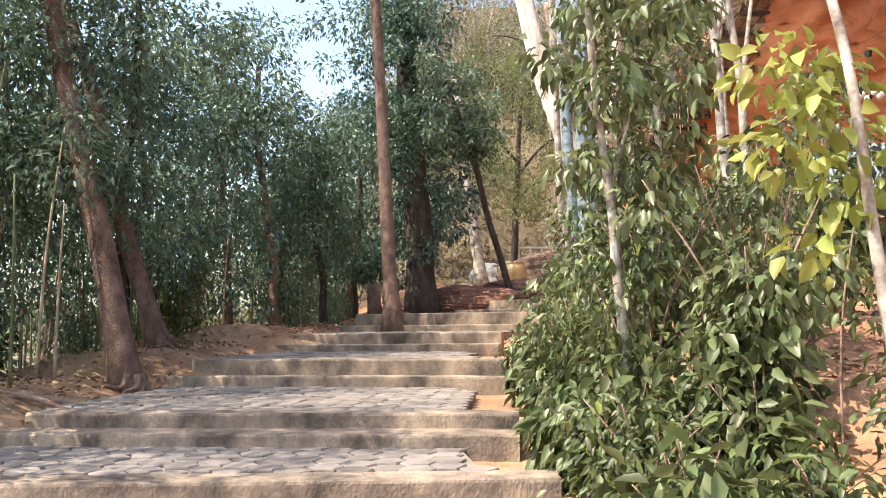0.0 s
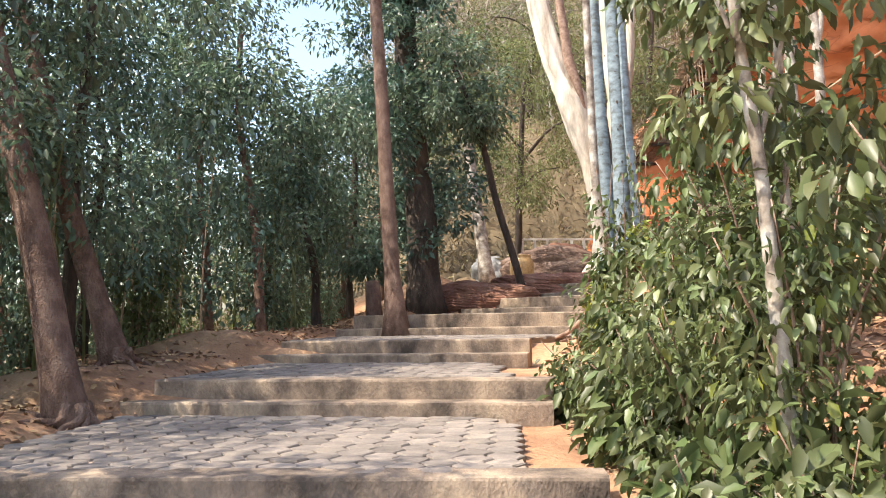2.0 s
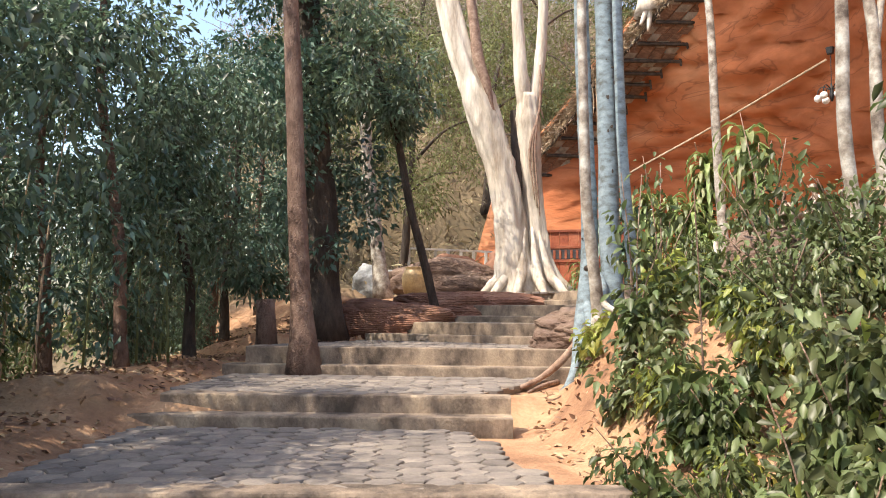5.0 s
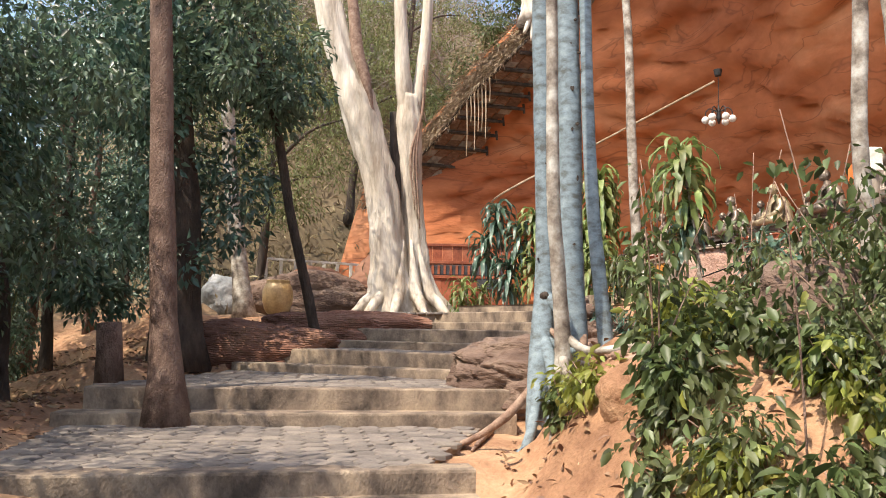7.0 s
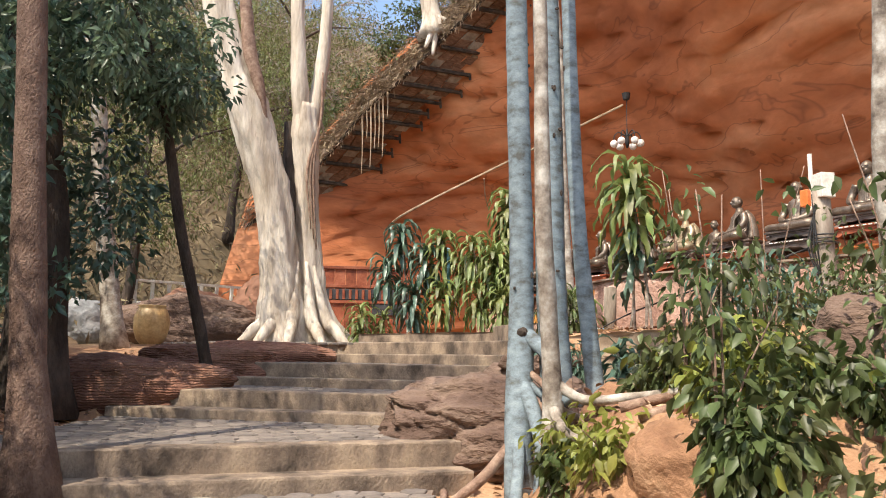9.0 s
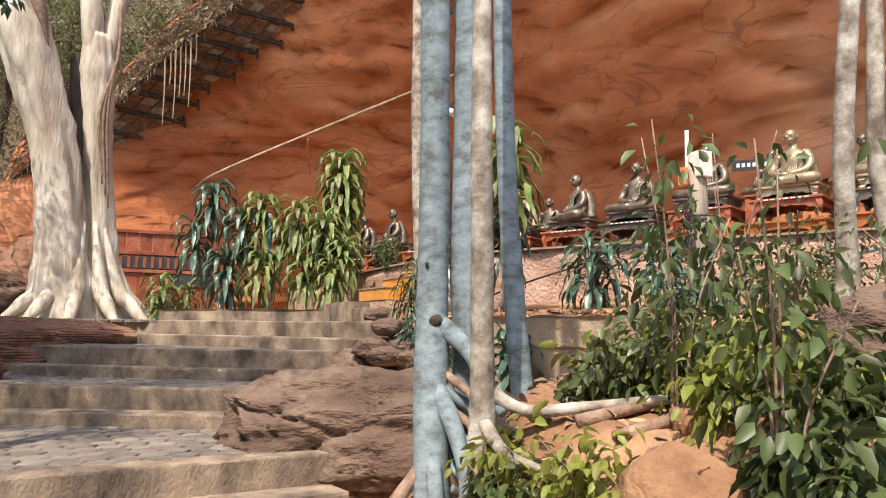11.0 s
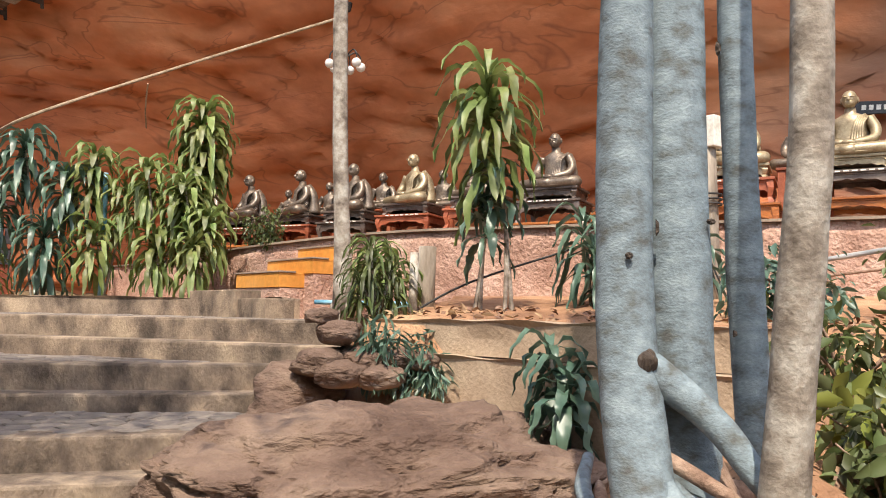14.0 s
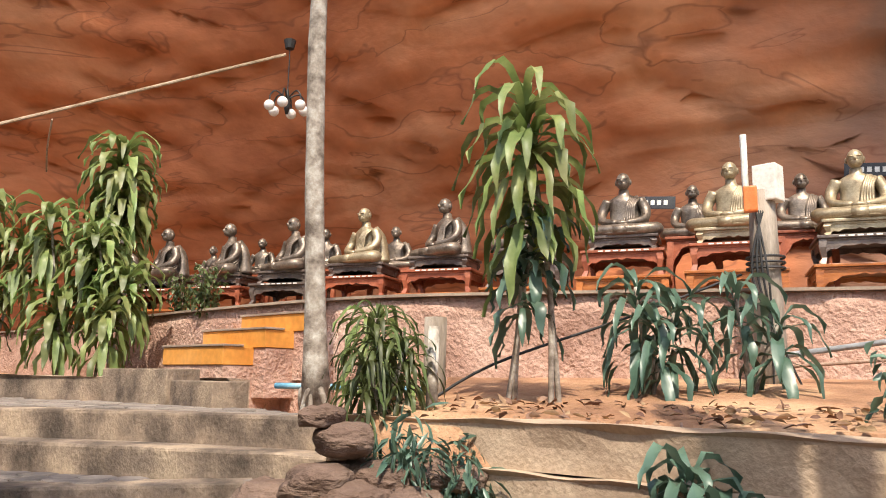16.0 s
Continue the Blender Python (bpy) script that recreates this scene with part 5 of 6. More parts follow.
for z in (0.7, 1.5):
    part("fence_rail", bevelled([box(-2, 3, -0.04, 0.04, z, z + 0.09)], M_WHITE, "fence_rail", 0.01), fence, m=pose(0, 0, 0.25, 0, 0, 9))


# ---- strap-leaved plants ----
def strap_leaves(heads, count, length, width, droop=1.0, arch=0.35):
    """Long arching leaves from stem heads (x, y, z): verts and faces."""
    V, F = [], []
    for hx, hy, hz in heads:
        for k in range(count):
            a = 2.4 * k + rng.random() * 0.5
            f = k / count
            up = 2.4 * (1 - f) ** 2.2 - 0.2 * f
            out = 0.95 - 0.5 * f
            L = length * (0.75 + 0.45 * rng.random())
            d = Vector((math.cos(a), math.sin(a), 0))
            s = Vector((-d.y, d.x, 0))
            p = Vector((hx, hy, hz - 0.75 * length * f * rng.uniform(0.6, 1.3)))
            way = (d * out + Vector((0, 0, up))).normalized()
            W = 1.32 * width * (0.65 + 0.6 * rng.random())
            n, o = 8, len(V)
            curl = rng.uniform(-0.3, 0.3)
            for i in range(n + 1):
                t = i / n
                w = W * (0.35 + 1.3 * t) if t < 0.45 else W * (1 - ((t - 0.45) / 0.55) ** 2.2) * 0.93 + 0.002
                nor = way.cross(s).normalized()
                q = p + s * curl * 0.1 * t
                fold = nor * w * 0.18 + nor * 0.25 * W * math.sin(14 * t + k)
                V.extend((q - s * w / 2 + fold, q, q + s * w / 2 + fold))
                if i:
                    b = o + 3 * (i - 1)
                    F.extend(((b, b + 1, b + 4, b + 3), (b + 1, b + 2, b + 5, b + 4)))
                p = p + way * (L / n)
                way = (way + Vector((0, 0, -droop * (arch + 0.45 * t)))).normalized() if way.z > -0.96 else way
    return V, F


def dracaena(base, heads, label, count=34, length=0.85, width=0.085, mat=None, stem=0.028, group="dracaenas", droop=1.0, name="dracaena"):
    t = thing(name, base, label, "plant", group)
    b = Vector(base)
    for k, h in enumerate(heads):
        e = Vector(h) - b
        pts = smooth_line([(0.08 * math.cos(k * 2), 0.08 * math.sin(k * 2), -0.1), (e.x * 0.35 + 0.05 * math.sin(k), e.y * 0.35, e.z * 0.5), e[:]], 5)
        part("stem", mesh_of("stem", *tube(pts, taper(len(pts), stem, stem * 0.7), 7, 0, k, 0.1), M_SMOOTH, True), t)
        v, f = strap_leaves([e[:]], count, length, width, droop)
        part("foliage", mesh_of("foliage", v, f, mat or M_LEAFDRAC, True), t)
    return t


GREEN = "green strap-leaved dracaena with long drooping leaves"
# thick row beside the platform steps
dracaena((9.3, 30.6, 3.45), [(9.1, 30.9, 6.9), (9.6, 30.2, 6.2), (8.9, 31.3, 5.9), (9.3, 30.4, 5.1)], GREEN, 44, 0.95, 0.11, M_LEAFB)
dracaena((9.9, 29.4, 3.5), [(9.8, 29.7, 6.6), (10.2, 29.2, 5.9), (9.7, 29.5, 5.1)], GREEN, 44, 0.85, 0.1)
dracaena((10.3, 28.4, 3.55), [(10.2, 28.7, 6.4), (10.5, 28.1, 5.7), (10.2, 28.4, 5.0)], GREEN, 44, 0.85, 0.1)
dracaena((10.55, 27.6, 3.6), [(10.4, 27.9, 6.1), (10.6, 27.4, 5.4), (10.3, 27.5, 4.9)], GREEN, 42, 0.82, 0.1)
dracaena((11.1, 28.3, 3.6), [(11.15, 28.2, 7.7), (11.2, 28.15, 7.1), (11.2, 28.2, 6.4)], "tall green dracaena with a dense hanging crown", 52, 0.95, 0.12)
dracaena((8.9, 32.3, 3.45), [(8.7, 32.6, 4.6), (9.2, 32.0, 4.4), (8.5, 32.2, 4.2)], "low yellow-green dracaena by the tree", 30, 0.8, 0.085)
# the large one before the statues
dracaena((7.5, 19.9, 3.45), [(7.3, 20.15, 6.35), (7.34, 20.12, 5.9)], "tall dracaena with a great drooping crown before the statues", 34, 0.9, 0.1)
dracaena((7.55, 20.35, 3.45), [(7.42, 20.1, 5.2), (7.4, 20.2, 4.85)], "dark drooping dracaena below the tall one", 20, 0.55, 0.085, M_LEAFB)
dracaena((8.3, 19.2, 3.5), [(8.3, 19.3, 4.75), (8.35, 18.95, 4.5), (8.1, 19.1, 4.35)], "dark green dracaena at the foot of the wall", 20, 0.7, 0.075, M_LEAFB)
dracaena((8.5, 18.3, 3.5), [(8.55, 18.4, 4.7), (8.5, 18.05, 4.4)], "dark green dracaena beside the timber post", 20, 0.7, 0.075, M_LEAFB)
dracaena((6.75, 21.25, 3.4), [(6.7, 21.3, 4.35), (6.85, 21.1, 4.1), (6.6, 21.35, 3.95)], "narrow-leaved dracaena on the retaining wall", 44, 0.5, 0.032, M_LEAFM)
dracaena((7.4, 21.6, 3.42), [(7.4, 21.65, 4.3), (7.5, 21.5, 4.05)], "bushy green dracaena on the retaining wall", 34, 0.6, 0.07)
dracaena((5.55, 18.75, 2.8), [(5.6, 18.8, 3.3), (5.45, 18.6, 3.1)], "dark drooping seedling below the retaining wall", 24, 0.5, 0.085, M_LEAFB)


# ---- broad-leaved shrubs on the sunny bank ----
def shrub(base, height, spread, stems, leaves, size, mat, label, category="shrub", name="shrub", lean=(0, 0), bottom=0.12, clump=0.32, extra=None, trunk=0.02, droop=0.75, group="bank shrubs"):
    b = Vector(base)
    t = thing(name, base, label, category, group)
    tips = []
    for k in range(stems):
        a = 2.4 * k + rng.random()
        r = spread * (0.25 + 0.75 * rng.random())
        h = height * (0.55 + 0.5 * rng.random())
        e = Vector((r * math.cos(a) + lean[0], r * math.sin(a) + lean[1], h))
        pts = smooth_line([(0.05 * math.cos(a), 0.05 * math.sin(a), -0.1), (e.x * 0.3, e.y * 0.3, h * 0.5), e[:]], 5)
        part("stem", mesh_of("stem", *tube(pts, taper(len(pts), trunk, 0.005), 6), M_ROOT, True), t)
        for q in range(7):
            f = bottom + (1 - bottom) * rng.random()
            p = Vector(pts[int(f * (len(pts) - 1))])
            tips.append((p.x + rng.normal() * 0.16 * spread, p.y + rng.normal() * 0.16 * spread, max(0.05, p.z + rng.normal() * 0.1), clump * (0.6 + 0.7 * rng.random())))
    c = np.array(tips)
    p, d = clump_points(c[:, :3], c[:, 3], leaves, 0.8)
    d = d * 0.7 + rng.normal(size=d.shape) * 0.35 - np.array([0, 0, droop])
    s = 0.55 + 0.9 * rng.random(leaves)
    part("foliage", leaf_mesh("foliage", p, d, size[0] * s, size[1] * s, mat), t)
    if extra:
        m = max(6, leaves // 60)
        p, d = clump_points(c[:, :3], c[:, 3], m, 0.8)
        part("yellow_leaves", leaf_mesh("yellow_leaves", p, d * 0.4 - np.array([0, 0, 0.8]), np.full(m, size[0] * 1.3), np.full(m, size[1] * 1.5), extra), t, "yellowing leaves")
    return t


OLIVE, DARK = "leafy shrub with drooping olive-green leaves on the bank", "dense shrub with glossy dark green leaves on the bank"
BANK = [  # x, y, height, spread, leaves, material
    (1.55, 6.3, 1.2, 0.7, 1700, M_LEAFP), (1.9, 7.7, 2.9, 0.8, 1900, M_LEAFP), (2.5, 6.6, 2.2, 0.9, 1900, M_LEAFP), (1.6, 8.9, 1.5, 0.6, 1500, M_LEAFP),
    (2.3, 9.3, 2.6, 0.9, 2000, M_LEAFM), (3.2, 8.0, 3.2, 1.0, 2000, M_LEAFP), (1.55, 10.4, 1.1, 0.55, 1300, M_LEAFP), (2.2, 11.2, 1.6, 0.8, 1700, M_LEAFP),
    (3.1, 10.8, 2.3, 1.0, 1900, M_LEAFM), (2.0, 12.6, 0.9, 0.6, 1300, M_LEAFM), (2.9, 12.9, 1.3, 0.8, 1700, M_LEAFP), (2.1, 13.6, 0.7, 0.5, 1000, M_LEAFP),
    (2.35, 14.4, 0.7, 0.45, 1100, M_LEAFM), (3.2, 13.4, 1.7, 0.8, 1700, M_LEAFP), (4.2, 13.5, 1.8, 0.9, 1900, M_LEAFM), (3.4, 15.6, 0.45, 0.4, 450, M_LEAFY),
    (4.3, 15.0, 1.1, 0.7, 700, M_LEAFP), (4.1, 16.4, 0.6, 0.6, 350, M_LEAFY), (5.0, 14.2, 1.9, 0.8, 1600, M_LEAFP), (5.2, 16.6, 1.1, 0.7, 700, M_LEAFM),
    (5.9, 15.6, 1.4, 0.8, 1500, M_LEAFM), (6.3, 14.0, 1.8, 0.9, 1500, M_LEAFM), (4.0, 11.7, 2.0, 1.0, 1700, M_LEAFP), (5.4, 12.3, 2.2, 1.1, 1700, M_LEAFM),
    (7.0, 17.0, 0.9, 0.6, 1000, M_LEAFB), (7.4, 15.6, 1.0, 0.8, 900, M_LEAFM), (3.3, 5.2, 2.5, 1.0, 1500, M_LEAFP), (4.5, 9.3, 3.2, 1.1, 1500, M_LEAFM)]
for k, (x, y, h, s, n, mat) in enumerate(BANK):
    h = h * (0.72 if y > 12.5 else 0.92) * (0.85 + 0.25 * ((k * 5) % 4) / 3)
    shrub((x, y, gz(x, y)), h, s, 6, int(n * (0.62 if y > 12.5 else 0.9)), tuple((0.62 + 0.5 * ((k * 7) % 5) / 4) * w for w in (0.125, 0.055)), mat, DARK if mat in (M_LEAFB, M_LEAFD) else OLIVE, extra=M_LEAFY if k % 3 < 2 else None)
for k in range(38):
    q = random.Random(k + 1500)
    y = q.uniform(3.6, 13.5)
    x = 1.22 + q.uniform(0, 2.2) * q.random()
    shrub((x, y, gz(x, y)), q.uniform(0.4, 0.95), 0.4, 5, 330, (0.1 + 0.05 * (k % 3), 0.045 + 0.02 * (k % 3)), (M_LEAFM, M_LEAFP, M_LEAFM, M_LEAFP)[k % 4], "low leafy undergrowth below the bank shrubs", "seedling", "seedling", clump=0.2, trunk=0.007, extra=M_LEAFY if k % 5 == 0 else None, group="bank undergrowth")
# tall thin shrub stem and overhanging foliage near the start
tree("slender_tree", (1.85, 7.75, gz(1.85, 7.75)), (1.45, 7.5, 5.2), 0.055, 0.03, M_SMOOTH, "slender pale leaning tree among shrubs", n=10, seed=41, sway=0.15, flare=1.3,
     crown=around(1.75, 7.7, 3.0, 5.4, 0.95, 34, 0.3), leaf=M_LEAFP, count=1500, size=(0.15, 0.06), simple=False, droop=0.9, limbs=((0.55, (2.3, 7.9, 4.6), 0.02), (0.7, (1.0, 7.7, 4.8), 0.018)))
tree("slender_tree", (2.9, 9.6, gz(2.9, 9.6)), (2.3, 9.4, 6.0), 0.05, 0.03, M_SMOOTH, "slender pale tree among shrubs", n=10, seed=43, sway=0.2, flare=1.3,
     crown=around(2.4, 9.4, 3.4, 6.2, 1.0, 34, 0.34), leaf=M_LEAFM, count=1700, size=(0.14, 0.055), simple=False, droop=0.9)
tree("slender_tree", (2.6, 4.6, gz(2.6, 4.6)), (2.3, 4.9, 4.2), 0.04, 0.025, M_SMOOTH, "slender sapling with yellow-green leaves", n=10, seed=44, sway=0.2, flare=1.3,
     crown=around(2.2, 5.0, 2.2, 3.4, 0.4, 12, 0.25), leaf=M_LEAFY, count=240, size=(0.13, 0.075), simple=False, droop=0.7)
for k, (x, y, z1) in enumerate(((2.2, 14.6, 4.3), (3.0, 15.5, 4.8), (3.5, 14.0, 5.1), (4.4, 15.7, 5.2))):
    shrub((x, y, gz(x, y)), z1 - gz(x, y), 0.45, 4, 170, (0.12, 0.055), M_LEAFM, "tall sparse sapling with hanging leaves on the bank", "sapling", "sapling", bottom=0.35, clump=0.22, trunk=0.012, group="saplings")
for k in range(48):
    q = random.Random(k + 500)
    y = q.uniform(10.5, 16.6)
    x = interp(y, (10, 14.5, 16.5), (1.7, 2.0, 2.5)) + q.uniform(-0.15, 1.5)
    shrub((x, y, gz(x, y)), q.uniform(0.25, 0.6), 0.35, 4, 260, (0.12, 0.06), (M_LEAFM, M_LEAFP, M_LEAFY, M_LEAFP)[k % 4], "low leafy seedling covering the bank", "seedling", "seedling", clump=0.17, trunk=0.006, extra=M_LEAFY if k % 4 == 0 else None, group="bank seedlings")
for k in range(14):
    q = random.Random(k + 900)
    y = q.uniform(5.0, 13.5)
    x = 1.5 + q.uniform(0, 2.6)
    z, h = gz(x, y), q.uniform(1.0, 2.4)
    a, b = q.uniform(-0.5, 0.3), q.uniform(-0.4, 0.4)
    pts = smooth_line([(x, y, z - 0.1), (x + a * 0.2, y + b * 0.3, z + h * 0.5), (x + a, y + b, z + h)], 4)
    tagged(part("bare_stem", mesh_of("bare_stem", *tube(pts, taper(len(pts), 0.011, 0.005), 6), M_ROOT if k % 3 else M_BARK, True)), "thin bare stem among the bank shrubs", "stem", "bare stems")
# potted and climbing plants by the statues
for k, (x, y) in enumerate(((11.0, 26.2), (11.5, 27.0))):
    shrub((x, y, 4.88), 0.75, 0.35, 5, 420, (0.08, 0.045), M_LEAFM, "small leafy potted plant on the platform edge", "plant", "potted_plant", clump=0.14, trunk=0.01, group="potted plants")
shrub((6.15, 20.75, 2.95), 0.45, 0.4, 6, 420, (0.16, 0.035), M_LEAFB, "dark fern growing out of the stone heap", "fern", "fern", clump=0.18, trunk=0.006, group="ferns")
shrub((6.35, 20.35, 2.9), 0.4, 0.4, 6, 380, (0.16, 0.035), M_LEAFB, "dark fern growing out of the stone heap", "fern", "fern", clump=0.18, trunk=0.006, group="ferns")
for k, (x, y, h, r) in enumerate(((7.0, 20.9, 0.85, 0.05), (7.9, 21.2, 1.0, 0.11))):
    tagged(part("stump", mesh_of("stump", *tube([(x, y, 3.3), (x, y, 3.4 + h * 0.5), (x + 0.02, y, 3.45 + h)], [r * 1.2, r, r], 10, 0.03, k, 0.1), M_POST if k else M_SMOOTH, True)), "short cut-off pale trunk in the planting strip", "stump")
tagged(part("stump", mesh_of("stump", *tube([(-2.05, 22.6, 1.75), (-2.08, 22.6, 2.5), (-2.12, 22.65, 3.0)], [0.24, 0.2, 0.19], 14, 0.06, 4, 0.12), M_BARK, True)), "cut-off reddish tree stump beside the steps", "stump")
tarp = thing("tarpaulin", (7.2, 13.6, 3.6), "crumpled grey-blue tarpaulin draped on the bank", "tarpaulin")
tv = [(u * 1.3, v * 1.3, 1.25 - 0.5 * v * v * 1.6 - 0.35 * abs(u) + 0.16 * noise.noise(Vector((u * 4, v * 4, 2)))) for v in np.linspace(-1, 1, 22) for u in np.linspace(-1, 1, 22)]
part("sheet", mesh_of("sheet", tv, [(j * 22 + i, j * 22 + i + 1, j * 22 + i + 23, j * 22 + i + 22) for j in range(21) for i in range(21)], M_TARP, True), tarp)

# ---- shaded forest beside the path ----
FOREST = [(-6.2, 6.5), (-7.8, 9.0), (-8.6, 12.5), (-6.9, 17.0), (-9.2, 16.2), (-7.6, 20.5), (-10.5, 20.5), (-5.3, 24.2), (-8.2, 24.8), (-3.3, 27.6), (-6.2, 29.5), (-10.5, 29), (-2.6, 32.5), (-6.5, 35), (-12.5, 24), (-12, 14), (-11, 8.5), (-3.6, 23.2), (-5.6, 20.6), (-6.0, 14.6), (-3.9, 30), (-1.8, 36.5), (-5, 39.5), (-0.6, 41)]
for k, (x, y) in enumerate(FOREST):
    z = gz(x, y)
    top = 8.2 + 1.8 * math.sin(k * 1.7)
    tree("forest_tree", (x, y, z), (x + 0.6 * math.sin(k), y + 0.5, top), 0.13, 0.05, M_DARKBARK if k % 2 else M_BARK, "slim forest tree with dense dark glossy foliage", n=10, seed=50 + k, sway=0.5, flare=1.4, group="forest trees",
         crown=around(x, y, z + 1.4 + 0.5 * (k % 3), top + 1.0, 2.3, 52, 0.75), leaf=M_LEAFD if k % 3 else M_LEAFB, count=4700, size=(0.165, 0.072), droop=0.7)
for k in range(20):
    x, y = -5.4 - 2.8 * rng.random() - 0.05 * k, 5 + 1.55 * k
    if y > 20:
        x += 0.18 * (y - 20) + 0.8
    shrub((x, y, gz(x, y)), 1.9, 1.0, 7, 1500, (0.12, 0.05), M_LEAFD if k % 2 else M_LEAFM, "shady understorey bush with small leaves", "bush", "bush", clump=0.4, trunk=0.015, group="understorey bushes")
for k in range(60):
    x, y = -5.0 - 4.0 * rng.random(), 8.5 + 17 * rng.random()
    if y > 19:
        x += 1.6
    z, h = gz(x, y), 2.2 + 2.4 * rng.random()
    a, b = rng.normal() * 0.35, rng.normal() * 0.35
    pts = smooth_line([(x, y, z - 0.1), (x + a * 0.3, y + b * 0.3, z + h * 0.5), (x + a, y + b, z + h)], 4)
    tagged(part("cane", mesh_of("cane", *tube(pts, taper(len(pts), 0.026, 0.012), 6), M_LEAFP if k % 2 else M_STRAW, True)), "thin bare cane standing in the undergrowth", "cane", "undergrowth canes")

# ---- dry wooded hillside ----
def twiggy_tree(base, h, seed, leaves, leaf, label, group, bark=None, lean=0.0, r0=0.11):
    """A thin dry tree: trunk, forked limbs, one mesh of fine bare twigs, thin foliage."""
    q = random.Random(seed)
    b = Vector(base)
    t = thing("hill_tree", b, label, "tree", group)
    bark = bark or M_TWIG
    line = trunk_line((0, 0, -0.3), (lean * h, q.uniform(-0.5, 0.5), h), 0.9, seed * 1.3, 12)
    part("trunk", mesh_of("trunk", *tube(line, taper(12, r0, 0.025), 7, 0, seed, 0.1), bark, True), t)
    twigs, tips = [], []
    for k in range(7):
        a, f = 2.4 * k + q.random(), 0.3 + 0.65 * q.random()
        s0 = line[int(f * 11)]
        ln = h * (0.2 + 0.25 * q.random())
        e = s0 + Vector((math.cos(a) * ln, math.sin(a) * ln, ln * q.uniform(0.1, 0.9)))
        pts = smooth_line([s0, s0.lerp(e, 0.5) + Vector((0, 0, 0.15 * ln)), e], 4)
        part("limb", mesh_of("limb", *tube(pts, taper(len(pts), 0.05, 0.015), 5), bark, True), t)
        for m in range(9):
            o = pts[q.randrange(2, len(pts))]
            d = Vector((q.gauss(0, 1), q.gauss(0, 1), q.gauss(0.5, 0.7))).normalized() * q.uniform(0.6, 1.7)
            twigs.append(tube([o, o + d * 0.5 + Vector((0, 0, 0.06)), o + d], [0.022, 0.015, 0.007], 3, cap=False))
            tips.append((o + d * 0.8)[:] + (0.55,))
    part("twig_spray", mesh_of("twig_spray", *joined(twigs), bark), t, "fine bare twigs")
    if leaves:
        c = np.array(tips)
        p, d = clump_points(c[:, :3], c[:, 3], leaves, 0.7)
        w = 0.6 + 0.8 * rng.random(leaves)
        part("crown", leaf_mesh("crown", p, d + rng.normal(size=d.shape) * 0.5, 0.17 * w, 0.07 * w, leaf, simple=True), t)
    return t


HILL = [(-14 + 33 * ((k * 0.618) % 1.0), 42.5 + 22 * ((k * 0.381 + 0.07 * (k % 5)) % 1.0)) for k in range(70)]
for k, (x, y) in enumerate(HILL):
    if x > 7 and y < 50:
        y += 8
    green = k % 3 == 0
    twiggy_tree((x, y, gz(x, y)), 4.5 + 4.5 * ((k * 0.73) % 1.0), 100 + k, 1300 if green else 420, (M_LEAFHILL, M_SCRUB, M_LEAFP)[k % 3],
                "thin hillside tree with %s" % ("light green foliage" if green else "bare pale twigs"), "hillside trees", lean=0.12 * math.sin(k))
n = 42000
px_, py_ = rng.random(n) * 62 - 26, 39 + rng.random(n) * 46
pts = np.array([(a, b, ground_height(a, b)) for a, b in zip(px_, py_)]) + np.array([0, 0, 0.05]) + rng.random((n, 1)) ** 2 * np.array([[0, 0, 1.5]])
tagged(part("hill_scrub", leaf_mesh("hill_scrub", pts, rng.normal(size=(n, 3)) + np.array([0, 0, 0.8]), 0.25 + 0.4 * rng.random(n), 0.05 + 0.08 * rng.random(n), M_SCRUB, simple=True)), "dry grass and low scrub covering the hillside", "scrub", kind="stuff")
# feathery trees behind the pale tree
for k, (x, y, zt, spread, cnt, leaf) in enumerate(((3.2, 40.5, 13.5, 3.6, 7000, M_LEAFHILL), (8.3, 45, 17, 4.2, 6500, M_LEAFHILL), (12.6, 50, 25, 5.5, 7000, M_LEAFHILL), (5.5, 52, 23, 5.5, 6500, M_LEAFP), (-1.5, 46, 16, 4.0, 6000, M_LEAFP))):
    tree("feathery_tree", (x, y, gz(x, y)), (x + 0.6, y - 1, zt), 0.22, 0.1, M_DARKBARK, "feathery light green tree on the dry slope", n=10, seed=151 + 2 * k, sway=0.6, group="feathery trees",
         crown=around(x + 0.4, y - 0.6, zt * 0.55, zt + 2, spread, 60, 0.9), leaf=leaf, count=cnt, size=(0.2, 0.055), limbs=((0.6, (x + 3, y - 2, zt * 0.85), 0.09), (0.7, (x - 2.5, y - 1.5, zt * 0.92), 0.08), (0.5, (x + 2, y - 2.4, zt * 0.66), 0.07)))
# sunlit woods low beyond the shaded trees
n = 16000
ang = rng.random(n) * 2.6 + 1.35
rad = 22 + 24 * rng.random(n)
bx, by = rad * np.cos(ang) - 4, rad * np.sin(ang) + 14
bz = np.array([ground_height(a, b) for a, b in zip(bx, by)]) + 4.5 * rng.random(n) ** 1.3
keepm = (by < 48) & (bx < -8)
pts = np.stack([bx, by, bz], 1)[keepm]
n = len(pts)
tagged(part("far_woods", leaf_mesh("far_woods", pts, rng.normal(size=(n, 3)) - np.array([0, 0, 0.4]), 0.3 + 0.3 * rng.random(n), 0.14 + 0.14 * rng.random(n), M_LEAFP, simple=True)), "distant sunlit woods beyond the shaded trees", "woods", kind="stuff")

